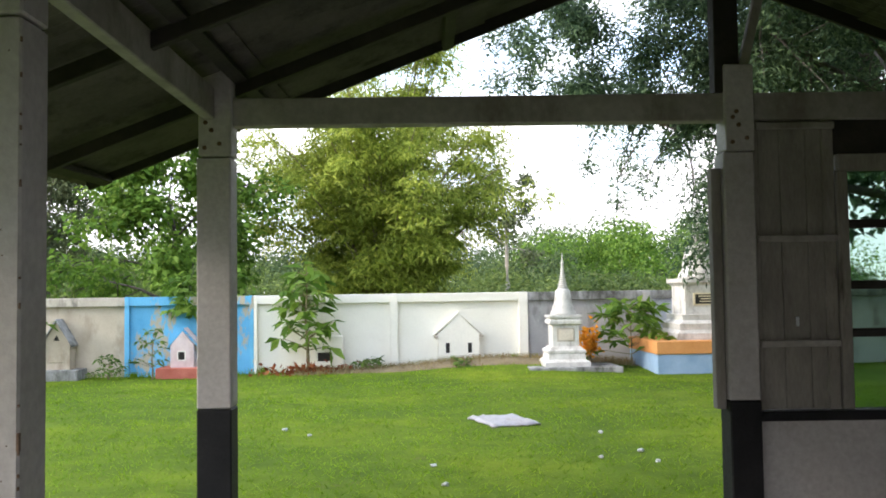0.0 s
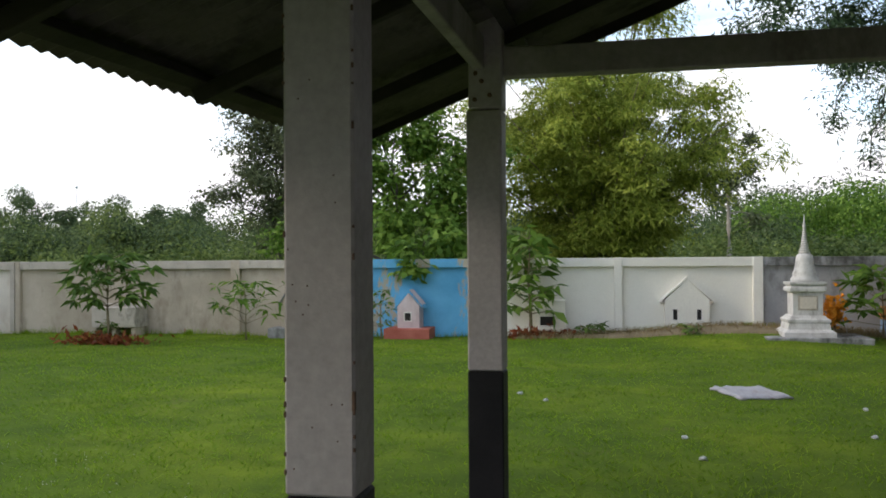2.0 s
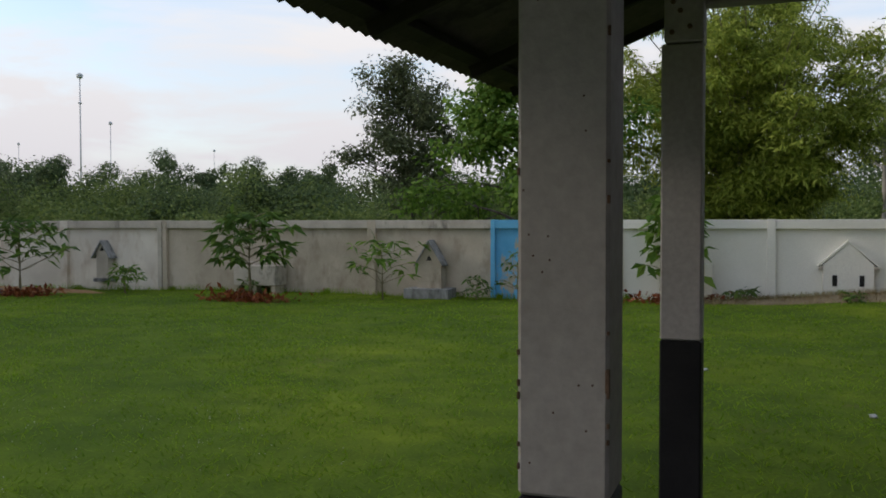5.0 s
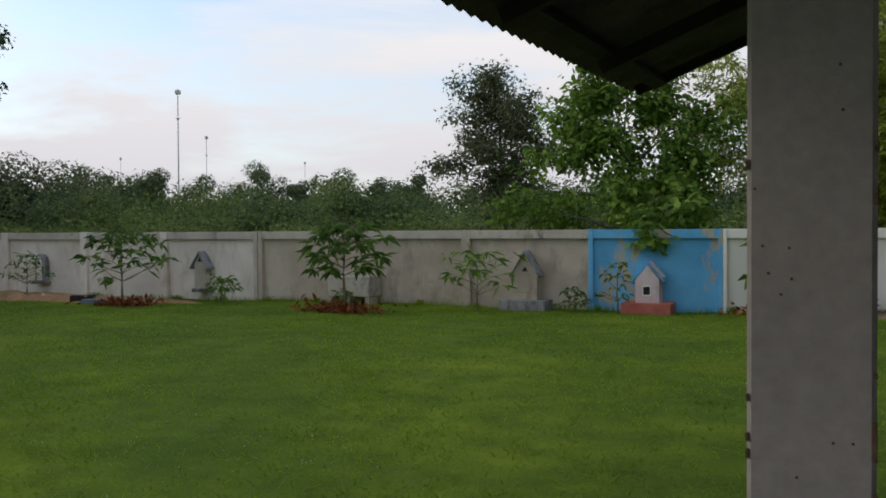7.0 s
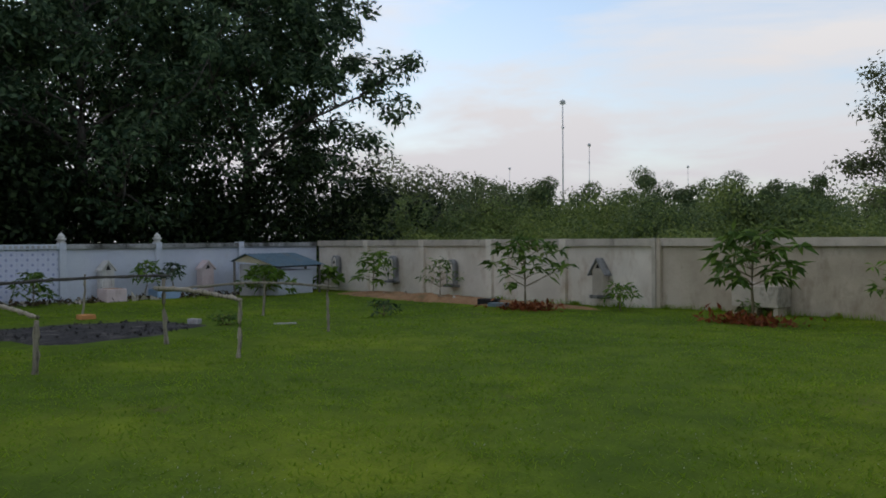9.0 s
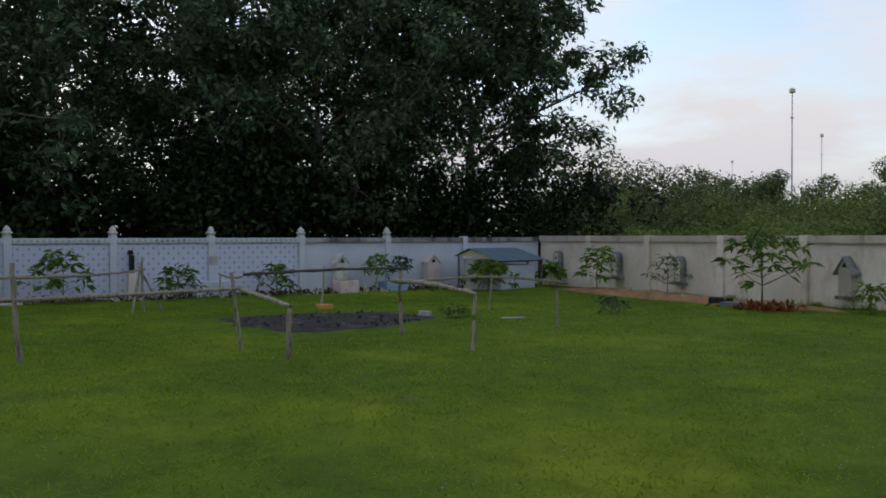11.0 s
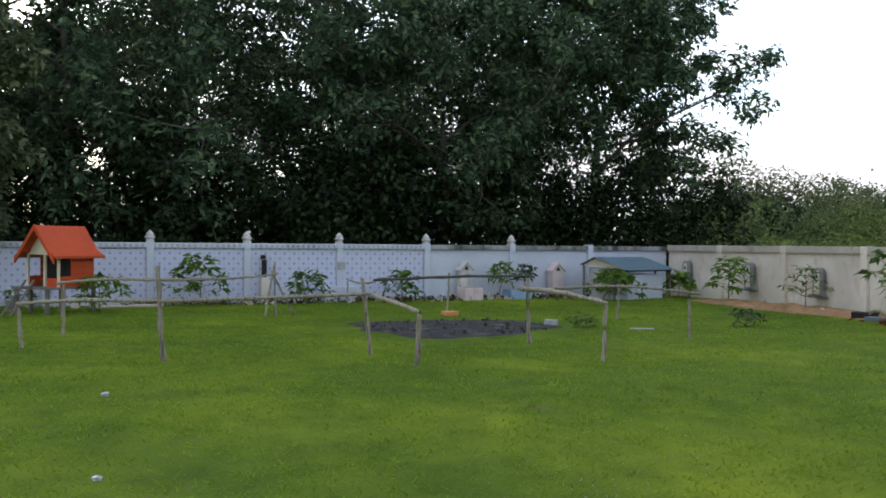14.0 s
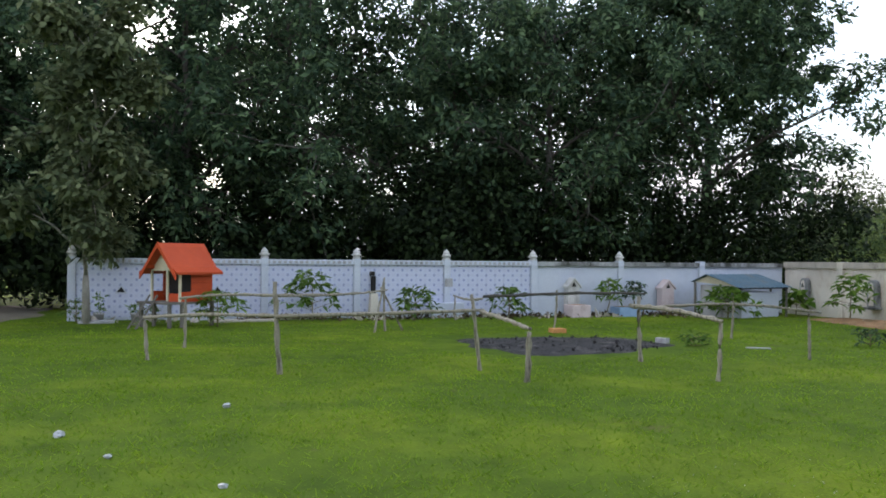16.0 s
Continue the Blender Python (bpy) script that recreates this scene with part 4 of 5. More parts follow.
# ---- stupas ----
def build_stupa():
    ob = thing("small_stupa", 3.52, 17.25, 0.08, -2, "small white chedi with a tiered square base and ringed spire", "stupa")
    part("slab", box((-0.75, -0.6, -0.3), (1.0, 0.6, 0.03), 0.01), "mould", ob)
    part("base", lathe([(0.43, 0.03), (0.43, 0.11), (0.38, 0.15), (0.36, 0.16), (0.34, 0.27), (0.36, 0.29), (0.36, 0.33), (0.31, 0.36), (0.28, 0.40)], 4, True), "stupa", ob)
    part("body", lathe([(0.25, 0.40), (0.25, 0.80), (0.31, 0.83), (0.31, 0.88), (0.27, 0.92), (0.31, 0.95), (0.31, 0.99)], 4, True), "stupa", ob)
    pf = part("plaque_frame", box((-0.17, -0.256, 0.49), (0.17, -0.245, 0.75), 0.003), "cap", ob)
    part("plaque", box((-0.14, -0.262, 0.52), (0.14, -0.24, 0.72), 0.006), "whitewash", pf)
    part("bell", lathe([(0.25, 0.99), (0.24, 1.05), (0.20, 1.10), (0.21, 1.14), (0.17, 1.22), (0.155, 1.36), (0.14, 1.46), (0.09, 1.50)], 20), "stupa", ob, smooth=True)
    prof, z, r = [], 1.50, 0.105
    for k in range(11):
        prof += [(r * 0.68, z), (r, z + 0.012), (r, z + 0.024), (r * 0.68, z + 0.036)]
        z += 0.04
        r *= 0.885
    part("spire", lathe(prof + [(0.024, z), (0.03, z + 0.05), (0.012, z + 0.12), (0.004, z + 0.26)], 14), "stupa", ob, smooth=True)


build_stupa()


def build_big_stupa():
    ob = thing("large_stupa", 6.25, 17.3, 0, -2, "larger white chedi on an orange and blue painted platform", "stupa")
    part("platform", box((-1.15, -1.0, -0.3), (1.9, 1.0, 0.34), 0.012), "planter_blue", ob)
    part("platform_band", box((-1.17, -1.02, 0.34), (1.92, 1.02, 0.58), 0.012), "orange", ob)
    part("base", lathe([(0.66, 0.58), (0.66, 0.70), (0.58, 0.76), (0.60, 0.88), (0.50, 0.94), (0.52, 1.05)], 4, True), "stupa", ob)
    part("body", lathe([(0.42, 1.05), (0.42, 1.60), (0.50, 1.66), (0.50, 1.74)], 4, True), "stupa", ob)
    pf = part("plaque_frame", box((-0.27, -0.435, 1.22), (0.27, -0.41, 1.46), 0.006), "cream", ob)
    part("plaque", box((-0.23, -0.442, 1.25), (0.23, -0.42, 1.43)), "dark", pf)
    for k, w in enumerate((0.34, 0.26, 0.30)):
        part("text_bar", box((-w / 2, -0.446, 1.385 - k * 0.05), (w / 2, -0.44, 1.405 - k * 0.05)), "cream", pf)
    part("bell", lathe([(0.42, 1.74), (0.38, 1.84), (0.33, 1.9), (0.30, 2.1), (0.24, 2.35), (0.14, 2.42)], 20), "stupa", ob, smooth=True)
    part("spire", lathe([(0.15, 2.42), (0.12, 2.6), (0.08, 2.9), (0.01, 3.4)], 14), "stupa", ob, smooth=True)


build_big_stupa()


# ---- pavilion ----
PAV = pose(-1.13, 2.42, 0, 0, 0, -4.2)
P_RIDGE, P_EAVE, P_EZ, P_SLOPE, P_END, P_BACK = 2.62, -1.165, 2.27, 0.385, 3.56, -5.2


def build_pavilion():
    ob = new("pavilion")
    ob.empty_display_size = 0.1
    ob.matrix_basis = PAV
    tagged(ob, "open timber pavilion with white and black posts under a corrugated roof", "pavilion", kind="structure")
    part("floor_slab", box((-0.45, P_BACK + 0.6, -0.3), (2 * P_RIDGE + 0.45, 2.75, 0.07), 0.01), "greywall", ob)
    for lx, ly, w in [(-0.151, -0.085, 0.173), (-0.165, 2.31, 0.175), (-0.16, -2.6, 0.16), (-0.16, -4.4, 0.16), (2.56, 2.326, 0.16), (5.3, 2.326, 0.16), (5.3, 0.0, 0.16), (5.3, -2.6, 0.16), (5.3, -4.4, 0.16)]:
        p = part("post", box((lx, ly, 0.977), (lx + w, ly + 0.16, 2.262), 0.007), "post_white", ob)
        part("post_foot", box((lx - 0.001, ly - 0.001, 0.05), (lx + w + 0.001, ly + 0.161, 0.975), 0.007), "post_black", p, "black painted foot")
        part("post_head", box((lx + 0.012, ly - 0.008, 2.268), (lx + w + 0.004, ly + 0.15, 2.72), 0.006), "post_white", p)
        for bx, bz in ((0.05, 2.44), (0.08, 2.40), (0.045, 2.31), (0.12, 2.33), (0.07, 2.47)):
            part("bolt", lathe([(0.012, 0), (0.012, 0.008), (0.006, 0.012)], 6), "bolt", p).matrix_local = pose(lx + bx, ly - 0.008, bz, 90)
    # nail heads and chipped paint on the free-standing post
    rng = np.random.default_rng(77)
    worn = [o for o in ob.children if o.name.startswith("post")][0]
    for k in range(16):
        part("nail", lathe([(0.0022, 0), (0.0022, 0.0012), (0.001, 0.002)], 6), "bolt", worn).matrix_local = pose(-0.14 + 0.15 * rng.uniform(), -0.085, 1.0 + 1.2 * rng.uniform(), 90)
    for k in range(26):
        z, h, edge = 0.98 + 1.27 * rng.uniform(), rng.uniform(0.003, 0.016), (-0.151, 0.022)[k % 2]
        part("paint_chip", box((edge - (0.001 if k % 2 == 0 else 0.0045), -0.0858, z), (edge + (0.004 if k % 2 == 0 else 0.001), -0.081, z + h), 0.0006), "bolt", worn)
    part("paint_chip", box((0.015, -0.0862, 1.18), (0.0228, -0.075, 1.225), 0.001), "bolt", worn)
    # unseen walls added on the far sides to cut light inside the pavilion
    part("added_side_wall", box((5.36, P_BACK + 0.7, 0.05), (5.44, 2.33, 2.9)), "grey_timber", ob)
    part("back_wall", box((2.4, P_BACK + 0.62, 0.05), (5.36, P_BACK + 0.7, 3.4)), "grey_timber", ob)
    part("tie_beam", box((-0.0, 2.35, 2.43), (5.3, 2.45, 2.575), 0.006), "timber", ob)
    for lx in (-0.13, 5.33):
        part("eave_beam", box((lx, P_BACK + 0.3, 2.46), (lx + 0.06, 2.33, 2.62), 0.005), "timber", ob)
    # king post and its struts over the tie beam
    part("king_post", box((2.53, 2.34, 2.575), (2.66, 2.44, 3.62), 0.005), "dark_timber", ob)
    strut = Matrix.Translation((2.64, 2.36, 2.62)) @ Matrix.Rotation(radians(14), 4, "Y")
    part("strut", box((0, 0, 0), (0.05, 0.04, 1.0), 0.004, strut), "timber", ob)

    def z_at(lx):
        return P_EZ + P_SLOPE * (lx - P_EAVE if lx < P_RIDGE else 2 * P_RIDGE - P_EAVE - lx)

    reach = P_RIDGE - P_EAVE
    ang = math.atan(P_SLOPE)
    for side in (0, 1):
        flip = Matrix.Identity(4) if side == 0 else Matrix.Translation((2 * P_RIDGE, 0, 0)) @ Matrix.Diagonal((-1, 1, 1, 1))
        base = flip @ Matrix.Translation((P_EAVE, P_END, P_EZ)) @ Matrix.Rotation(0.022, 4, "X") @ Matrix.Translation((0, -P_END, 0)) @ Matrix.Rotation(-ang, 4, "Y")
        length = reach / math.cos(ang)
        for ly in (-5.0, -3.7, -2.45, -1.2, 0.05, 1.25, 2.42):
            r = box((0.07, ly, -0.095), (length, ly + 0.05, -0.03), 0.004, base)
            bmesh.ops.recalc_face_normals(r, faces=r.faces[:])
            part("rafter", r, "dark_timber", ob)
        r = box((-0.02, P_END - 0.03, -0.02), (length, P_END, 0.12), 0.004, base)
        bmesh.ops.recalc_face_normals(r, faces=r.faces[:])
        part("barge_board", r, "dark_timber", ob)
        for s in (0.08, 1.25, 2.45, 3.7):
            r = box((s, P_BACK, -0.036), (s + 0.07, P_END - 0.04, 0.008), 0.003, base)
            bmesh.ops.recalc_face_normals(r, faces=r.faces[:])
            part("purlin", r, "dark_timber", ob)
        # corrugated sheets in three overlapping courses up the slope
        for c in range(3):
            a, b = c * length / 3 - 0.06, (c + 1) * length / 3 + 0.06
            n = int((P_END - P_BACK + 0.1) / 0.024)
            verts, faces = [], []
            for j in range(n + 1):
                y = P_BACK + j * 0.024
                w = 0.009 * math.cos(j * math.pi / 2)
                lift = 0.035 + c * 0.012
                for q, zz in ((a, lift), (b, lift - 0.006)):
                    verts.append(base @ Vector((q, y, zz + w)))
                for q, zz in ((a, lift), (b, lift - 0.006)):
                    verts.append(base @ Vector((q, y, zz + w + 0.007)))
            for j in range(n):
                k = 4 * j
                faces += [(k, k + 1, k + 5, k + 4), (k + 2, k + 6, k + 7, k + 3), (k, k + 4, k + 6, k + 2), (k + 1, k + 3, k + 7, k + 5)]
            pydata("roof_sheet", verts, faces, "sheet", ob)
    return ob


PAVILION = build_pavilion()


def build_shutter_wall():
    """The boarded side screen between the middle post and the corner post."""
    ob = new("screen_wall")
    ob.empty_display_size = 0.1
    ob.matrix_basis = PAV
    tagged(ob, "pavilion end screen with a wooden shutter and glazed window over a low wall", "wall", kind="structure")
    y0 = 2.36
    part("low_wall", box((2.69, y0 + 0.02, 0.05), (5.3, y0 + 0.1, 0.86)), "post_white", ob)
    part("sill", box((2.69, y0 - 0.02, 0.865), (5.3, y0 + 0.12, 0.915), 0.006), "post_black", ob)
    sh = part("shutter", box((2.73, y0 + 0.03, 0.92), (3.15, y0 + 0.05, 2.43)), "grey_timber", ob, "weathered unpainted wooden shutter")
    for k in range(3):
        part("board", box((2.735 + k * 0.138, y0 + 0.022, 0.925), (2.735 + k * 0.138 + 0.134, y0 + 0.032, 2.425), 0.002), "grey_timber", sh)
    for a, b in ((2.722, 2.755), (3.09, 3.15)):
        part("stile", box((a, y0 + 0.002, 0.92), (b, y0 + 0.024, 2.43), 0.004), "grey_timber", sh)
    for z in (1.245, 1.79, 2.38):
        part("rail", box((2.735, y0 - 0.022, z), (3.15, y0 + 0.001, z + 0.035), 0.004), "timber", sh)
    part("latch", box((2.93, y0 + 0.006, 1.35), (2.945, y0 + 0.02, 1.40), 0.002), "litter", sh, "small pale latch")
    win = part("window_frame", box((3.17, y0, 2.16), (5.28, y0 + 0.07, 2.25), 0.005), "grey_timber", ob)
    for a, b in ((3.16, 3.22), (4.28, 4.34), (5.22, 5.29)):
        part("mullion", box((a, y0, 0.92), (b, y0 + 0.07, 2.16), 0.005), "grey_timber", win)
    for z in (1.29, 1.54, 1.86):
        part("glazing_bar", box((3.22, y0 + 0.015, z), (5.22, y0 + 0.055, z + 0.045), 0.004), "dark_timber", win)
    for a, b in ((3.22, 4.28), (4.34, 5.22)):
        pane = part("pane", box((a, y0 + 0.032, 0.92), (b, y0 + 0.037, 2.16)), "glass", win)
        pane.visible_shadow = False
    part("top_board", box((3.15, y0 + 0.02, 2.25), (5.3, y0 + 0.06, 2.43)), "dark_timber", ob)
    leaf = part("open_leaf", box((2.50, y0 + 0.0, 0.93), (2.553, y0 + 0.06, 2.18), 0.004), "grey_timber", ob, "shutter leaf standing open")
    return ob


build_shutter_wall()


# ---- bamboo fence ----
def pole(name, a, b, r0, r1, label, seed, material="bamboo", knots=5, group="bamboo fence"):
    """A bamboo pole with swollen nodes and a slight bend."""
    rng = np.random.default_rng(seed)
    a, b = Vector(a), Vector(b)
    ob = thing(name, *a, 0, label, "pole", group)
    d = b - a
    pts, rad = [], []
    bend = Vector(rng.normal(size=3)) * 0.012 * d.length
    n = knots * 3
    for i in range(n + 1):
        f = i / n
        pts.append(d * f + bend * math.sin(math.pi * f) + Vector(rng.normal(size=3)) * 0.16 * r0 * (0 < i < n))
        rad.append((r0 + (r1 - r0) * f) * (1.22 if i % 3 == 1 else rng.uniform(0.84, 1.0)))
    tube("cane", pts, rad, material, ob, 7)
    return ob


def fence():
    seed = 40
    posts = [(-16.02, 0.52, 0.66, 0.035), (-18.21, 1.08, 0.80, 0.035), (-13.85, 2.17, 1.22, 0.042), (-13.76, 4.87, 1.05, 0.034), (-12.30, 4.94, 0.66, 0.045), (-14.12, 7.55, 1.0, 0.04),
             (-12.0, 7.43, 0.78, 0.036), (-13.95, 10.43, 0.72, 0.03), (-17.74, 11.63, 0.82, 0.032), (-20.68, 9.07, 0.86, 0.03), (-24.3, 7.95, 0.60, 0.025), (-21.1, 5.32, 1.05, 0.03)]
    for i, (x, y, h, r) in enumerate(posts):
        rng = np.random.default_rng(seed + i)
        lean = rng.normal(size=2) * 0.05
        if h > 1.15:
            lean = np.array((0.02, -0.09))
        if i == 3:
            lean = np.array((0.0, -0.14))
        pole("fence_post", (x, y, rise(x, y) - 0.1), (x + lean[0], y + lean[1], h - 0.02), r * 0.85, r * 0.75, "upright bleached bamboo fence post set in the lawn", seed + i, knots=3)
    rails = [((-16.02, 0.45, 0.62), (-13.83, 2.2, 0.76), 0.026, "bamboo"), ((-13.8, 2.1, 0.76), (-13.72, 4.9, 0.82), 0.026, "bamboo"), ((-18.2, 1.0, 0.80), (-13.85, 2.15, 1.02), 0.022, "bamboo"),
             ((-13.85, 2.1, 1.02), (-21.1, 5.35, 0.84), 0.022, "bamboo"), ((-13.76, 4.9, 1.0), (-14.1, 7.6, 1.02), 0.022, "dark_pole"), ((-13.7, 4.85, 0.80), (-12.28, 4.98, 0.67), 0.030, "bamboo"),
             ((-14.2, 7.4, 0.84), (-11.9, 7.42, 0.76), 0.034, "bamboo"), ((-14.1, 7.5, 0.80), (-13.9, 10.6, 0.72), 0.022, "bamboo"),
             ((-24.3, 7.9, 0.58), (-13.8, 4.9, 0.97), 0.022, "bamboo")]
    for i, (a, b, r, m) in enumerate(rails):
        label = "dark thin pole laid level between fence posts" if m == "dark_pole" else "pale bamboo rail laid between fence posts"
        pole("fence_rail", a, b, r, r * 0.85, label, seed + 30 + i, m, 6)
    # leaning trestle poles
    for a, b in (((-20.8, 5.0, -0.1), (-21.15, 5.3, 1.1)), ((-21.2, 5.75, -0.1), (-21.1, 5.2, 0.9))):
        pole("trestle_pole", a, b, 0.024, 0.02, "bamboo pole leaning in a small trestle", seed + 60, knots=3)


fence()


# ---- spirit house ----
def spirit_house():
    ob = thing("spirit_house", -23.4, 1.15, 0.18, 38, "bright orange-red wooden spirit house on legs with a ladder", "spirit house")
    w, d, zf, ze, zr = 0.48, 0.45, 0.34, 1.02, 1.61
    # x runs across the gable, -y is the front
    part("floor_board", box((-w - 0.08, -d - 0.36, zf - 0.05), (w + 0.08, d + 0.06, zf), 0.006), "grey_timber", ob)
    for lx in (-w, w):
        for ly in (-d - 0.28, -d + 0.06, d):
            part("leg", box((lx - 0.035, ly - 0.035, -0.42), (lx + 0.035, ly + 0.035, zf - 0.05), 0.004), "grey_timber", ob)
    part("back_wall", box((-w, d - 0.03, zf), (w, d, ze), 0.003), "red", ob)
    for s in (-1, 1):
        for k in range(5):
            z0 = zf + k * 0.138
            part("side_board", box((s * w - 0.012, -d + 0.30, z0), (s * w + 0.012, d, z0 + 0.134), 0.004), "red", ob)
        part("side_rail", box((s * w - 0.012, -d, zf), (s * w + 0.012, -d + 0.30, zf + 0.22), 0.004), "red", ob)
    part("front_rail", box((0.10, -d + 0.0, zf), (w, -d + 0.03, zf + 0.18), 0.003), "red", ob)
    # Near-black sheet stands in for the shade inside the house.
    part("dark_interior_sheet", box((-w + 0.02, -d + 0.42, zf), (w - 0.02, -d + 0.44, ze)), "dark", ob)
    for lx in (-w, 0.06, w):
        part("porch_post", box((lx - 0.025, -d - 0.03, zf), (lx + 0.025, -d + 0.02, ze + 0.05), 0.004), "cream", ob)
    part("gable_panel", extrude_poly([(-w - 0.02, ze), (w + 0.02, ze), (0, zr - 0.08)], -d - 0.02, -d + 0.01), "cream", ob)
    part("gable_panel", extrude_poly([(-w - 0.02, ze), (w + 0.02, ze), (0, zr - 0.08)], d - 0.02, d), "red", ob)
    ov = 0.20
    slope = (zr - ze) / w
    for s in (-1, 1):
        e = w + ov
        low = zr - slope * e
        part("roof_slope", extrude_poly([(0, zr + 0.03), (s * (w - 0.02), ze + 0.06), (s * (w - 0.02), ze + 0.02), (0, zr - 0.02)], -d - 0.22, d + 0.16), "red", ob)
        part("roof_skirt", extrude_poly([(s * (w - 0.10), ze + 0.12), (s * (e - 0.02), low + 0.22), (s * (e - 0.02), low + 0.17), (s * (w - 0.10), ze + 0.06)], -d - 0.22, d + 0.16), "red", ob)
        part("barge_board", extrude_poly([(0, zr + 0.05), (s * (w + 0.14), ze - 0.09), (s * (w + 0.14), ze - 0.19), (0, zr - 0.07)], -d - 0.25, -d - 0.22), "red", ob)
    for s in (-0.16, 0.10):
        ladder = part("ladder_side", box((s - 0.018, 0, 0), (s + 0.018, 0.03, 0.95), 0, Matrix.Translation((0, -d - 0.90, -0.25)) @ Matrix.Rotation(radians(-38), 4, "X")), "grey_timber", ob)
    for k in range(4):
        f = (k + 0.7) / 4.5
        part("ladder_rung", box((-0.17, -0.015, -0.012), (0.11, 0.015, 0.012), 0, Matrix.Translation((0, -d - 0.90 + 0.58 * f, -0.25 + 0.74 * f))), "grey_timber", ladder)


spirit_house()


# ---- small things on the lawn ----
def slab():
    ob = thing("flattened_sack", 1.38, 10.95, rise(1.4, 10.95), 14, "flattened pale plastic sack lying on the lawn", "sack")
    rng = np.random.default_rng(8)
    verts, faces, n, m = [], [], 14, 10
    for j in range(m + 1):
        for i in range(n + 1):
            verts.append((-0.31 + 0.62 * i / n + rng.normal() * 0.012, -0.42 + 0.84 * j / m + rng.normal() * 0.015, 0.03 + 0.035 * rng.uniform() * (0 < i < n) * (0 < j < m)))
    for j in range(m):
        for i in range(n):
            a = j * (n + 1) + i
            faces.append((a, a + 1, a + n + 2, a + n + 1))
    sh = pydata("sheet", verts, faces, "sack", ob, smooth=True)
    sol = sh.modifiers.new("thick", "SOLIDIFY")
    sol.thickness = 0.02


slab()


def litter(x, y, s, seed, label):
    rng = np.random.default_rng(seed)
    bm = bmesh.new()
    bmesh.ops.create_icosphere(bm, subdivisions=2, radius=s)
    for v in bm.verts:
        v.co = Vector((v.co.x * 1.2, v.co.y, v.co.z * 0.7)) * (1 + rng.normal() * 0.16)
    ob = part("crumpled_litter", bm, "litter")
    ob.matrix_basis = pose(x, y, rise(x, y) + s * 0.5, 0, 0, seed * 40)
    tagged(ob, label, "litter", "litter on the lawn")


for i, (x, y, s) in enumerate([(1.88, 8.29, 0.03), (2.35, 8.6, 0.04), (2.33, 8.02, 0.03), (0.33, 8.23, 0.033), (0.36, 7.36, 0.035), (-1.2, 10.6, 0.04), (-0.9, 10.2, 0.03), (2.3, 9.9, 0.035), (-11.39, 1.32, 0.05), (-10.25, -0.12, 0.06), (-9.2, 0.32, 0.035), (-8.18, 1.08, 0.035)]):
    litter(x, y, s * 0.8, i, "crumpled scrap of pale plastic lying in the grass")


def brick_at(x, y, rz, size, material, name, label):
    ob = part(name, box([-s / 2 for s in size], [s / 2 for s in size], 0.008), material)
    ob.matrix_basis = pose(x, y, rise(x, y) + size[2] / 2, 0, 0, rz)
    tagged(ob, label, name.replace("_", " "))


brick_at(-17.2, 9.75, 20, (0.26, 0.12, 0.10), "greywall", "concrete_block", "grey concrete block at the edge of the ash")
brick_at(-15.6, 10.7, 60, (0.42, 0.10, 0.025), "greywall", "pale_board", "pale board lying on the grass")
brick_at(-20.3, 9.0, 0, (0.3, 0.3, 0.1), "orange", "orange_tub", "orange plastic tub at the foot of a pole")
brick_at(-24.6, 2.6, 5, (0.5, 1.6, 0.05), "cap", "paving_slab", "flat concrete slab lying near the tiled wall")
brick_at(-24.7, -0.75, 5, (0.5, 0.8, 0.06), "greywall", "paving_slab", "flat concrete slab at the foot of a young tree")
brick_at(-16.6, 17.4, 30, (0.5, 0.35, 0.16), "dark", "rubbish_bag", "dark rubbish bag on the soil heap")
brick_at(-16.1, 17.2, 10, (0.45, 0.3, 0.1), "teal_sheet", "rubbish_bag", "teal rubbish bag on the soil heap")


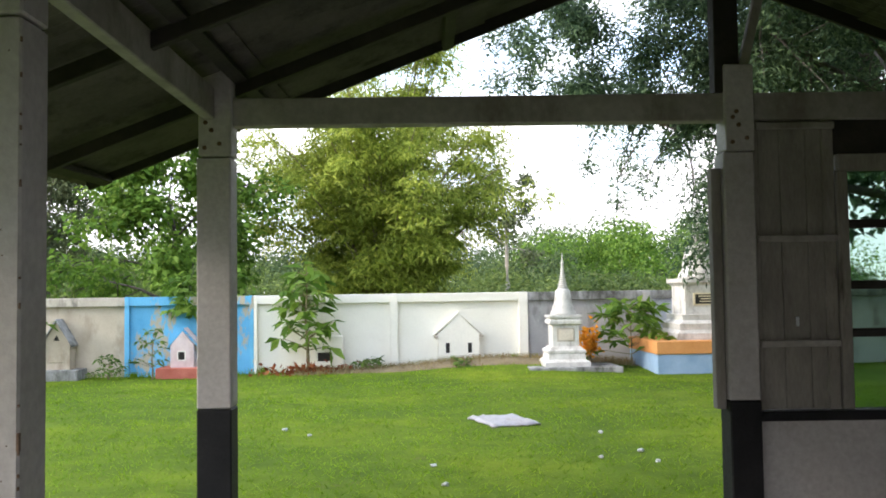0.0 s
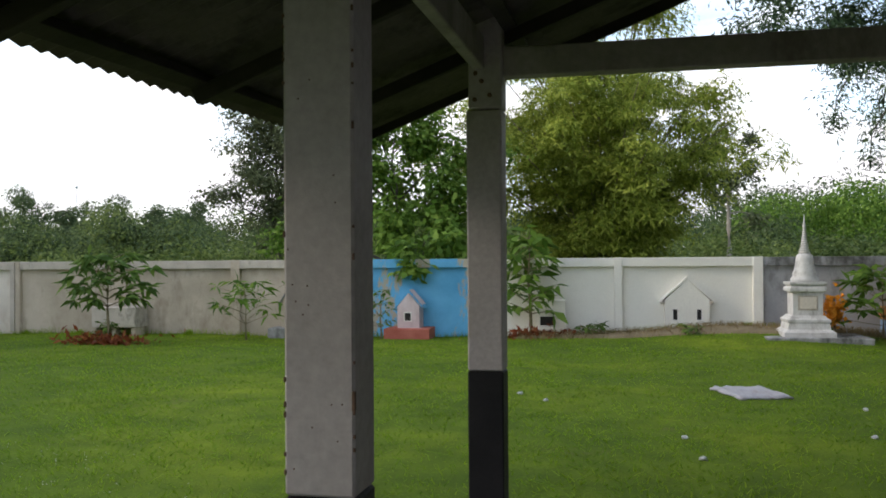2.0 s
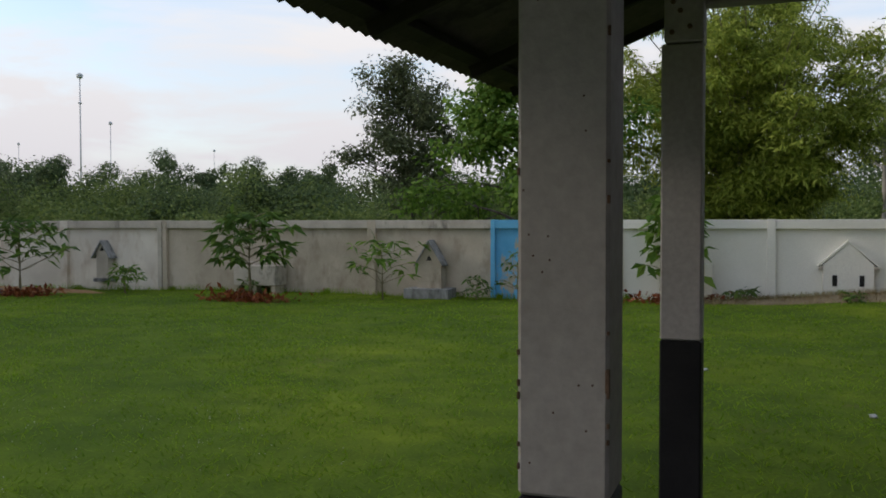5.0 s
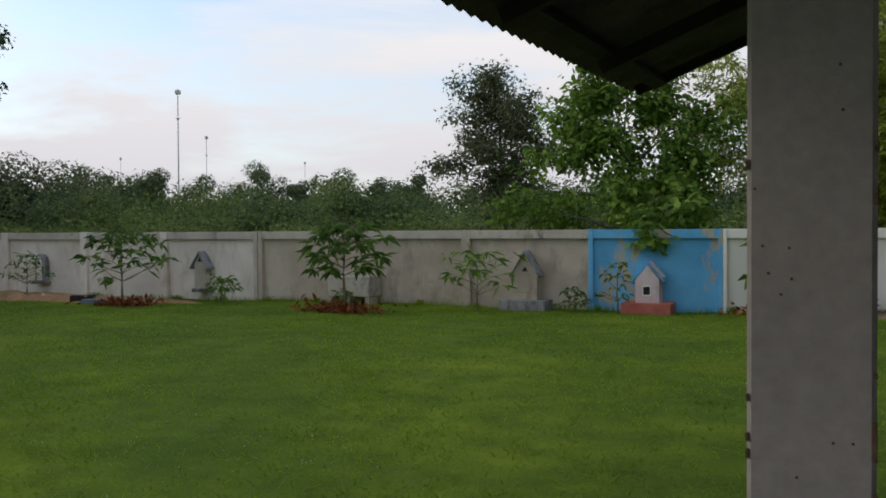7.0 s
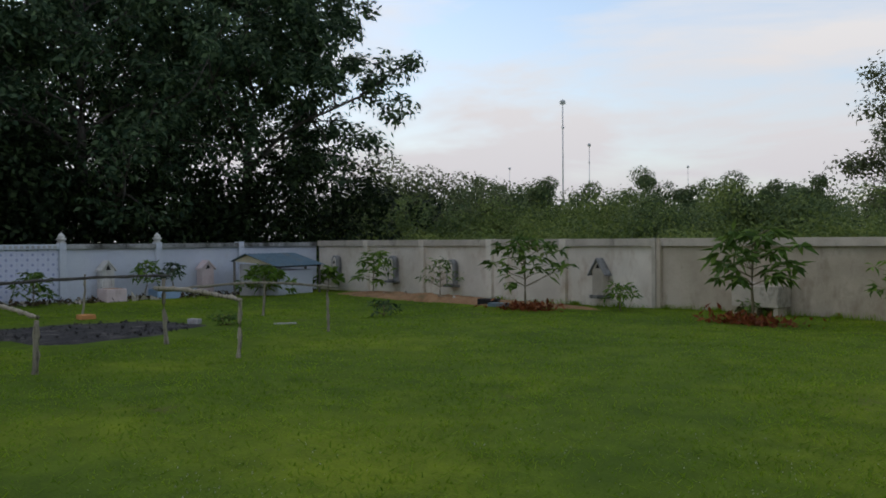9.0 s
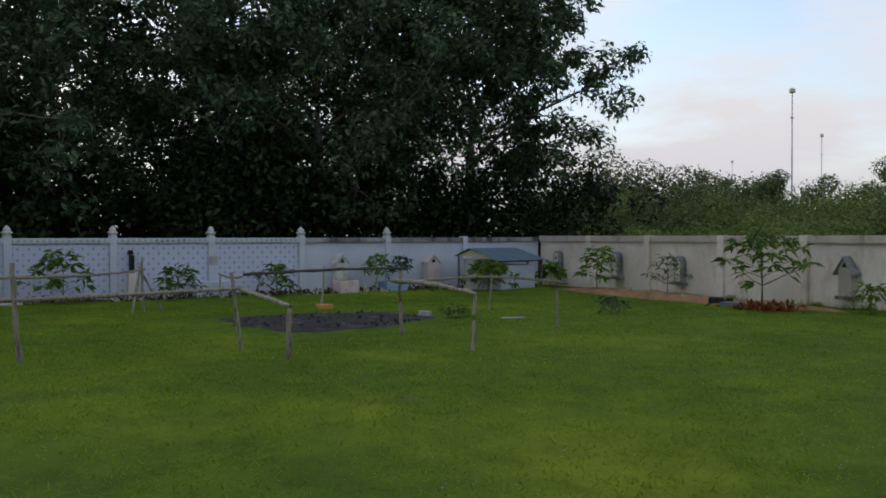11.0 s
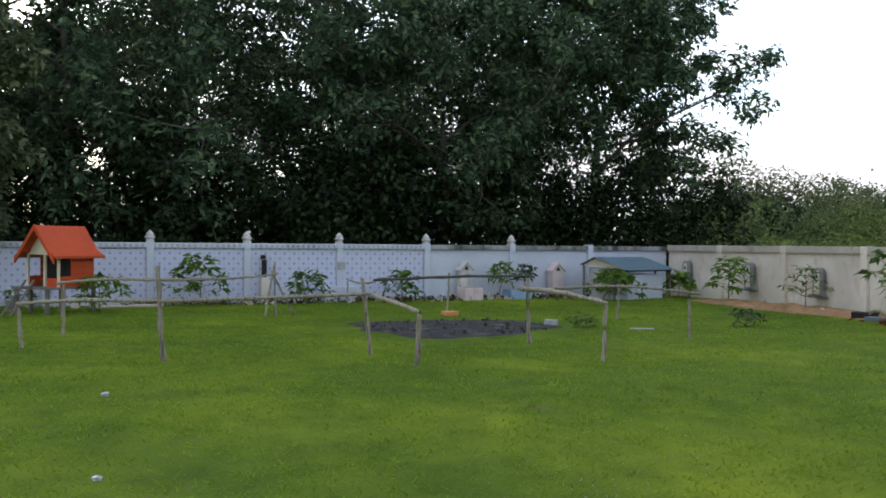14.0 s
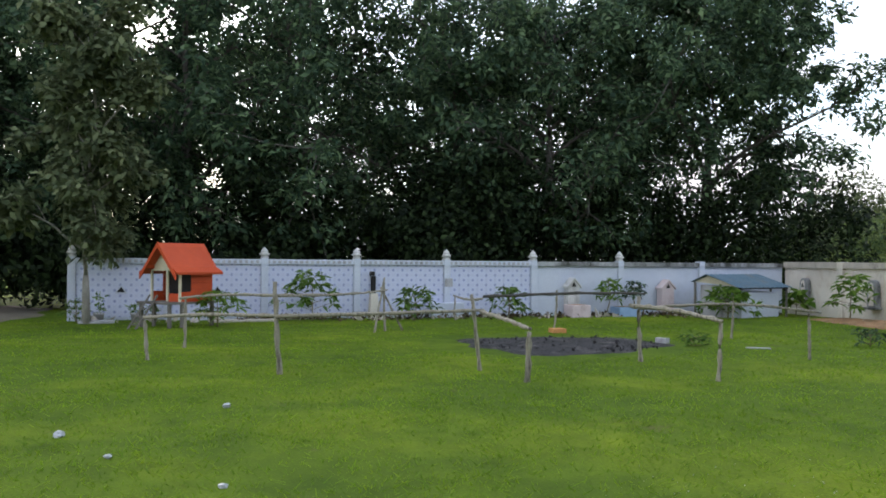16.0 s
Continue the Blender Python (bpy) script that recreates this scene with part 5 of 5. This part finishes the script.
def ash_debris():
    rng = np.random.default_rng(12)
    verts, faces = [], []
    for _ in range(420):
        a, r = rng.uniform(0, 6.283), 1.75 * math.sqrt(rng.uniform())
        c = np.array((-17.3 + r * math.cos(a), 7.75 + r * math.sin(a), 0.04))
        c[2] = rise(c[0], c[1]) + 0.03
        s = rng.uniform(0.008, 0.03)
        d = rng.normal(size=(4, 3)) * s
        b = len(verts)
        verts += [tuple(c + q) for q in d]
        faces += [(b, b + 1, b + 2), (b, b + 2, b + 3), (b, b + 3, b + 1), (b + 1, b + 3, b + 2)]
    ob = pydata("charcoal_lumps", verts, faces, "ash")
    tagged(ob, "loose lumps of charcoal over the burnt patch", "charcoal", kind="stuff")
    verts, faces = [], []
    for _ in range(160):
        y = rng.uniform(-1, 18)
        c = np.array((rng.uniform(-25.45, -24.6), y, 0.0))
        c[2] = rise(c[0], c[1]) + 0.02
        s = rng.uniform(0.03, 0.09)
        d = rng.normal(size=(4, 3)) * s
        b = len(verts)
        verts += [tuple(c + q) for q in d]
        faces += [(b, b + 1, b + 2), (b, b + 2, b + 3), (b, b + 3, b + 1), (b + 1, b + 3, b + 2)]
    for _ in range(130):
        c = np.array((rng.uniform(-21, -15.2), rng.uniform(17.2, 18.35), 0.0))
        c[2] = rise(c[0], c[1]) + 0.03
        d = rng.normal(size=(4, 3)) * rng.uniform(0.02, 0.07)
        b = len(verts)
        verts += [tuple(c + q) for q in d]
        faces += [(b, b + 1, b + 2), (b, b + 2, b + 3), (b, b + 3, b + 1), (b + 1, b + 3, b + 2)]
    ob = pydata("rubble", verts, faces, "cap")
    tagged(ob, "broken stones strewn along the foot of the wall", "rubble", kind="stuff")


ash_debris()


def dry_leaves(x, y, rx, n, seed):
    rng = np.random.default_rng(seed)
    p = np.stack([x + rng.normal(size=n) * rx * 0.55, y + rng.normal(size=n) * 0.16, np.zeros(n)], 1)
    p[:, 2] = [rise(q[0], q[1]) + abs(rng.normal()) * 0.07 + 0.01 for q in p]
    ob = quads("dry_leaf_ring", leaf_quads(rng, p, 0.14, 0.06), "lf_dry")
    tagged(ob, "ring of dry red-brown leaves round a sapling", "leaves", "leaf mulch", "stuff")


def wall_foot_litter():
    rng = np.random.default_rng(91)
    n = 1500
    p = np.stack([-25.42 + np.abs(rng.normal(size=n)) * 0.4, rng.uniform(2.5, 18.3, n), np.zeros(n)], 1)
    p[:, 2] = [rise(q[0], q[1]) + abs(rng.normal()) * 0.03 + 0.01 for q in p]
    ob = quads("leaf_litter", leaf_quads(rng, p, 0.13, 0.07), "lf_litter")
    tagged(ob, "brown dead leaves drifted along the foot of the wall", "leaves", kind="stuff")


wall_foot_litter()
for i, (x, y, r, n) in enumerate([(-14.8, 16.7, 0.8, 300), (-9.26, 16.25, 0.85, 340), (-1.35, 17.95, 0.75, 260)]):
    dry_leaves(x, y, r, n, 70 + i)

# ---- saplings along the walls ----
B = "young tree with big drooping leaves planted before the wall"
sapling("sapling", -21.3, 17.7, 1.25, 6, 5, 0.26, B, 101, "lf_bright", spread=0.55, first=0.3)
sapling("sapling", -18.6, 17.7, 1.05, 5, 3, 0.22, "thin sapling with sparse narrow leaves", 102, "lf_mid", spread=0.5, width=0.22)
sapling("sapling", -14.9, 16.75, 1.62, 7, 7, 0.27, B, 103, "lf_mid", spread=1.05, first=0.34, width=0.32, stem_r=0.025)
sapling("sapling", -13.0, 17.7, 0.55, 4, 4, 0.2, "small green seedling at the foot of the wall", 104, "lf_bright", spread=0.35, first=0.3)
sapling("sapling", -9.26, 16.3, 1.72, 7, 9, 0.30, B, 105, "lf_mid", spread=1.0, first=0.46, width=0.34, droop=0.8, stem_r=0.028)
sapling("sapling", -6.96, 17.4, 1.15, 5, 3, 0.27, "thin young tree with spreading narrow leaves", 106, "lf_bright", spread=0.95, first=0.3, width=0.25)
sapling("sapling", -4.35, 17.9, 0.95, 4, 2, 0.18, "very thin sapling with few leaves before the blue wall", 107, "lf_mid", spread=0.3, first=0.25)
sapling("sapling", -1.42, 17.9, 2.15, 8, 3, 0.36, "tall young tree with large drooping leaves before the white wall", 108, "lf_bright", spread=0.62, first=0.25, width=0.45, droop=0.7, stem_r=0.03)
sapling("sapling", 4.95, 17.6, 1.35, 7, 8, 0.3, "leafy shrub beside the small stupa", 109, "lf_bright", spread=0.85, first=0.25, width=0.35)
sapling("sapling", -24.6, 4.3, 1.15, 6, 6, 0.26, "bushy dark green young tree before the tiled wall", 110, "lf_mid", spread=0.72, first=0.25, width=0.34)
sapling("sapling", -24.6, 6.95, 0.75, 5, 7, 0.24, "low leafy sapling before the tiled wall", 111, "lf_mid", spread=0.5, first=0.2)
sapling("sapling", -24.6, 9.55, 0.80, 5, 6, 0.24, "low leafy sapling before the tiled wall", 112, "lf_mid", spread=0.45, first=0.2)
sapling("sapling", -24.9, 12.65, 1.05, 5, 6, 0.2, "small green plant growing in a planter", 113, "lf_bright", spread=0.35, first=0.5)
sapling("sapling", -22.9, 1.9, 0.75, 5, 9, 0.2, "leafy shrub beside the spirit house", 114, "lf_bright", spread=0.5, first=0.2)
sapling("sapling", -23.4, 15.5, 0.8, 7, 16, 0.22, "dense green shrub beside the low shed", 115, "lf_bright", spread=0.65, first=0.2)
sapling("sapling", -24.0, 18.2, 0.7, 3, 2, 0.34, "plant with one broad pale leaf in the corner", 116, "lf_bright", spread=0.3, first=0.5, width=0.55)
sapling("sapling", -24.9, 13.45, 0.72, 4, 6, 0.2, "small dark plant growing in the blue planter", 117, "lf_dark", spread=0.3, first=0.4, z=0.2)
for i, (x, y, h) in enumerate([(-15.7, 13.2, 0.3), (-24.9, -1.2, 0.5), (-16.3, 9.9, 0.2), (-5.2, 18.05, 0.4), (-10.2, 18.2, 0.3), (-0.2, 18.1, 0.25), (1.6, 17.5, 0.25)]):
    sapling("weed", x, y, h, 4, 5, 0.14, "low green weed growing by itself", 130 + i, "lf_mid" if i else "lf_dark", spread=0.25, first=0.15)


def orange_flowers():
    rng = np.random.default_rng(21)
    p = np.array((4.15, 17.75, 0.0)) + rng.normal(size=(260, 3)) * np.array((0.10, 0.1, 0.15)) + np.array((0, 0, 0.5))
    ob = thing("marigold_garlands", 0, 0, 0, 0, "bunch of orange garlands hanging on a stake beside the stupa", "garlands")
    quads("garland", leaf_quads(rng, p, 0.09, 0.08), "orange_cloth", ob)["kind"] = "stuff"
    part("stake", box((4.14, 17.74, -0.1), (4.17, 17.77, 0.75)), "stem", ob)


orange_flowers()

# ---- trees near the walls ----
def bamboo_clump(x, y, seed):
    """A fan of arching culms, each hung with feathery sprays of narrow leaves."""
    rng = np.random.default_rng(seed)
    ob = thing("bamboo_clump", x, y, 0, 0, "broad clump of feathery yellow-green bamboo behind the wall", "bamboo")
    at, facing = [], []
    for k in range(54):
        a, out = k * 2.4 + rng.uniform(-0.3, 0.3), math.sqrt(rng.uniform(0.02, 1))
        h = (9.9 - 5.2 * out * out) * rng.uniform(0.86, 1.06)
        reach = (0.4 + 3.75 * out) * rng.uniform(0.8, 1.1)
        b = Vector((math.cos(a), math.sin(a), 0))
        foot = b * 0.5 * out
        path = [foot + b * (reach * f ** 2.0) + Vector((0, 0, h * (1.12 * f - 0.12 * f ** 4) - 0.2 * (f == 0))) for f in (i / 8 for i in range(9))]
        v, fc = tube_data(path, [0.035 * (1 - 0.8 * i / 8) + 0.004 for i in range(9)], 6)
        pydata("culm", v, fc, "stem", ob, smooth=True)
        for _ in range(9):
            f = rng.uniform(0.18, 1.0)
            i = min(int(f * 8), 7)
            c = np.array(path[i].lerp(path[i + 1], f * 8 - i)) + rng.normal(size=3) * 0.22 + np.array(b) * rng.uniform(0, 0.7) * (1.1 - f)
            n = int(rng.integers(190, 300))
            r = rng.uniform(0.38, 0.8)
            d = rng.normal(size=(n, 3))
            d /= np.linalg.norm(d, axis=1, keepdims=True)
            q = d * (r * rng.uniform(0.25, 1.0, n) ** 0.6)[:, None] * np.array((1.15, 1.15, 0.6))
            q[:, 2] -= 0.75 * (q[:, 0] ** 2 + q[:, 1] ** 2)
            at.append(c + q)
            facing.append(d * 0.7 + np.array((0, 0, 0.8)) + np.array(b) * 0.3)
    quads("foliage", leaf_quads(rng, np.concatenate(at), 0.2, 0.045, 0.9, facing=np.concatenate(facing)), "lf_bamboo", ob)


bamboo_clump(0.35, 27.0, 201)
tree("leafy_tree", -5.1, 23.2, 5.6, 2.6, "lf_bright", 11500, "broad-leaved tree overhanging the blue wall", 202, girth=0.11, fork=0.2, limbs=15, twigs=7, leaf_len=0.19, leaf_wid=0.10, clump=0.8, droop=0.35, rise=0.6, low=0.9)
tree("leafy_tree", -10.6, 30.5, 6.7, 2.5, "lf_grey", 17000, "tall grey-green tree standing behind the boundary wall", 203, girth=0.13, fork=0.2, limbs=16, twigs=7, leaf_len=0.15, leaf_wid=0.075, clump=0.8, droop=0.2, rise=0.9, low=0.6)
tree("branch_over_wall", -3.65, 19.15, 2.5, 1.0, "lf_bright", 900, "leafy low branch reaching over the blue wall", 204, girth=0.03, fork=0.45, limbs=7, twigs=4, leaf_len=0.22, leaf_wid=0.12, clump=0.35, droop=0.5)
tree("slender_tree", 6.0, 40.0, 7.6, 1.9, "lf_grey", 1700, "slender tree with a thin open crown", 205, girth=0.14, fork=0.5, limbs=10, twigs=6, leaf_len=0.26, leaf_wid=0.12, bark="pale_bark", clump=0.6)
# The third fill is an out-of-view crown mass added to shade the lawn.
tree("overhanging_tree", 7.7, 12.9, 7.4, 5.0, "lf_dark", 140000, "dark feathery tree whose branches hang over the lawn", 206, girth=0.22, fork=0.42, limbs=19, twigs=13, leaf_len=0.11, leaf_wid=0.03, clump=0.55, droop=0.6, rise=0.45, aim=(-0.45, 0.1, 0), fill=((70, (-4.0, 0, 5.3), (2.5, 1.5, 1.25)), (16, (-3.0, -0.5, 3.3), (0.7, 0.7, 1.7)), (70, (-2.6, -4.3, 6.2), (3.2, 2.6, 0.9))))
tree("young_tree", -24.5, -0.95, 8.0, 1.9, "lf_grey", 9500, "young tree with a pale straight trunk before the tiled wall", 207, girth=0.085, fork=0.16, limbs=20, twigs=5, leaf_len=0.22, leaf_wid=0.12, bark="pale_bark", clump=0.55, droop=0.35, rise=0.8, low=1.3)

# ---- dark tree belt behind the west wall ----
belt = [(-32.0, 20.4, 13.6, 6.1), (-35.0, 11.5, 13.5, 6.6), (-34.0, 5.0, 13.0, 6.4), (-35.5, -1.5, 13.5, 6.6), (-34.5, -8.0, 13.0, 6.2), (-37.0, -14.5, 13.0, 6.4), (-40.0, 18.5, 12.0, 5.6), (-43.0, 5.0, 13.0, 6.5), (-43.0, -6.0, 13.0, 6.5), (-42.0, 13.0, 12.0, 6.2), (-31.5, 13.8, 11.5, 4.6), (-33.5, 1.5, 14.0, 5.0)]
for i, (x, y, h, s) in enumerate(belt):
    fill = [(30 if i in (3, 4, 5) else 15, (0, 0, h * 0.6), (s * 0.9, s * 0.9, h * 0.38))]
    if i == 0:
        fill = [(70, (0.2, 0.2, h * 0.68), (s * 0.9, s * 0.9, h * 0.28)), (26, (-0.5, -2.5, 5.0), (3.0, 3.5, 2.4))]
    tree("shade_tree", x, y, h, s, "lf_dark", (40000, 23000, 23000, 28000, 32000, 32000)[i] if i < 6 else 12000, "large dark broad-leaved tree behind the boundary wall", 220 + i, girth=0.26, fork=0.34 if i == 0 else 0.2, limbs=20, twigs=12, leaf_len=0.27, leaf_wid=0.12,
         clump=0.78, droop=0.45, rise=0.4, group="tree belt", low=3.2 if i == 0 else 2.0, fill=fill)
# Unseen trees added to block the eastern sky and darken the lawn.
for i, (x, y) in enumerate(((14.5, 14.5), (16.5, 7.0), (13.5, -1.0), (15.5, 22.0))):
    tree("shade_tree", x, y, 12.5, 5.8, "lf_dark", 9000, "unseen tree added east of the pavilion to block sky light", 250 + i, girth=0.26, fork=0.2, limbs=16, twigs=8, leaf_len=0.42, leaf_wid=0.2, clump=1.0, droop=0.4, rise=0.4, group="east grove", low=1.0, fill=((40, (0, 0, 6.0), (4.8, 4.8, 5.0)),))
# Added to darken the east lawn; its second fill is an unseen crown.
tree("shade_tree", 10.4, 6.6, 9.5, 5.6, "lf_dark", 36000, "dark feathery tree beside the pavilion, added to shade the lawn", 240, girth=0.24, fork=0.3, limbs=18, twigs=11, leaf_len=0.2, leaf_wid=0.07, clump=0.85, droop=0.5, rise=0.4, fill=((40, (-0.8, 1.0, 5.6), (4.6, 4.6, 2.6)), (70, (-5.5, 2.0, 7.2), (4.2, 3.6, 1.1))))


def bank(name, spots, leaf, n_each, size, label, seed):
    """A far wood: many uneven leafy crowns in one mass."""
    rng = np.random.default_rng(seed)
    out = []
    for x, y, h, w in spots:
        k = int(rng.integers(9, 15))
        c = np.stack([x + rng.normal(size=k) * w * 0.40, y + rng.normal(size=k) * w * 0.40, h * rng.uniform(0.2, 0.92, k)], 1)
        c[0] = (x, y, h * 0.94)
        r = w * rng.uniform(0.22, 0.5, k)
        pick = rng.choice(k, n_each, p=r ** 2 / np.sum(r ** 2))
        d = rng.normal(size=(n_each, 3))
        d /= np.linalg.norm(d, axis=1, keepdims=True)
        at = c[pick] + d * (r[pick] * rng.uniform(0.6, 1.1, n_each))[:, None] * np.array((1, 1, 0.8))
        at[:, 2] = np.abs(at[:, 2])
        out.append(leaf_quads(rng, at, size, size * 0.6, 0.2, facing=d + np.array((0, 0, 0.45))))
    ob = quads(name, np.concatenate(out), leaf)
    tagged(ob, label, "woods", kind="stuff")


def polar(b, d):
    return -1.2 + d * math.sin(radians(b)), 0.9 + d * math.cos(radians(b))


def woods():
    rng = np.random.default_rng(300)
    a, b, c, u = [], [], [], []
    for k in range(80):
        be = rng.uniform(-52, 30)
        d = rng.uniform(85, 120)
        a.append((*polar(be, d), 1.5 + d * math.tan(radians(rng.uniform(1.3, 3.2) + (0.9 if be > 5 else 0))), rng.uniform(4, 7)))
    for k in range(80):
        be = rng.uniform(-52, 30)
        d = rng.uniform(50, 75)
        b.append((*polar(be, d), 1.5 + d * math.tan(radians(rng.uniform(0.2, 2.7))), rng.uniform(2.2, 4.2)))
    for k in range(90):
        be = rng.uniform(-54, 30)
        d = rng.uniform(36 if be < -38 else 28, 46)
        c.append((*polar(be, d), rng.uniform(0.9, 1.9), rng.uniform(1.5, 2.8)))
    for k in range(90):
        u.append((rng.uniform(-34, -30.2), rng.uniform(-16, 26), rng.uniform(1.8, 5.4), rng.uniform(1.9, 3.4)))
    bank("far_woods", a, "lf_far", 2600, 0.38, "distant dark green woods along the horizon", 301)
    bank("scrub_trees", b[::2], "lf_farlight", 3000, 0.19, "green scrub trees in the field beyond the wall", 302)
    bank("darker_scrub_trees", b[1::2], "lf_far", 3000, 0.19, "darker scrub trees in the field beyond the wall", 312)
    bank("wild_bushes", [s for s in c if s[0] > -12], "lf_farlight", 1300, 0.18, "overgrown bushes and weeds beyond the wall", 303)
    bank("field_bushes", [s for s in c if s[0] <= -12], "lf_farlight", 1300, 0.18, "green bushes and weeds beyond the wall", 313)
    bank("undergrowth", u, "lf_shade", 1300, 0.22, "undergrowth below the tree belt, its shade put into the leaf colour", 304)
    e = [(*polar(be, 62), h, w) for be, h, w in [(-46.5, 5.6, 3.6), (-44.2, 5.2, 3.4), (-49, 6.5, 4.5), (-42.5, 3.6, 3)]]
    bank("grey_scrub", e, "lf_grey", 4200, 0.26, "grey-green scrubby trees beside the tree belt", 305)
    f = [(*polar(be, 58), h, w) for be, h, w in [(13.2, 4.6, 3.8), (17.5, 5.0, 4.4), (22, 5.2, 4.6), (26, 5.2, 4.6)]]
    bank("round_scrub_trees", f, "lf_bright", 4600, 0.24, "rounded bright green trees beyond the wall", 306)
    g = [(*polar(be, 75), h, w) for be, h, w in [(-33, 6.9, 2.4), (-27.6, 6.3, 2.4), (-22.9, 6.1, 2.0), (-38.7, 6.4, 2.6), (-43, 6.6, 2.8), (-30, 5.6, 2.0), (-25.3, 5.9, 1.8), (-36, 5.8, 2.6)]]
    bank("standing_field_trees", g, "lf_far", 4800, 0.21, "taller single trees standing above the scrub", 307)


woods()


# ---- radio masts ----
def mast(bearing, dist, h, r, label):
    x, y = polar(bearing, dist)
    ob = thing("radio_mast", x, y, 0, 0, label, "mast")
    tube("pole", [(0, 0, 0), (0, 0, h)], [r, r * 0.55], "steel", ob, 6)
    part("antenna_head", lathe([(r * 1.2, h * 0.965), (r * 3.0, h * 0.97), (r * 3.0, h * 0.99), (r * 0.9, h)], 8), "litter", ob)
    part("platform", lathe([(r * 1.0, h * 0.80), (r * 1.9, h * 0.802), (r * 1.9, h * 0.808), (r * 1.0, h * 0.81)], 8), "steel", ob)


mast(-37.6, 300, 47.0, 0.32, "tall thin telecom mast far beyond the woods")
mast(-35.95, 420, 45.0, 0.26, "thin telecom mast on the horizon")
mast(-40.9, 500, 41.0, 0.22, "faint thin telecom mast on the horizon")
mast(-30.0, 500, 40.0, 0.22, "faint thin telecom mast on the horizon")


# ---- wall tiles, the pieces last ----
def build_tiles():
    s, gap = 0.25, 0.004
    mesh = bpy.data.meshes.new("tile")
    bm = bmesh.new()
    add_box(bm, (0, -s / 2 + gap / 2, -s / 2 + gap / 2), (0.012, s / 2 - gap / 2, s / 2 - gap / 2))
    uv = bm.loops.layers.uv.new("UVMap")
    for f in bm.faces:
        for l in f.loops:
            l[uv].uv = (l.vert.co.y / s + 0.5, l.vert.co.z / s + 0.5)
    bm.to_mesh(mesh)
    mesh.materials.append(MAT["tile"])
    n = 0
    for bay, (a, b) in enumerate(((-1.27, 0.75), (0.95, 3.12), (3.32, 5.52), (5.72, 8.01), (8.21, 10.56))):
        cols = int(round((b - a) / s))
        step = (b - a) / cols
        for r in range(5):
            for k in range(cols):
                y, z = a + (k + 0.5) * step, 0.02 + (r + 0.5) * 0.264
                if n < 300:
                    t = new("tile", mesh)
                    t.parent = WEST
                    t.matrix_basis = pose(WX - 0.05, y, z) @ Matrix.Diagonal((1, step / s, 1.05, 1))
                    n += 1


build_tiles()
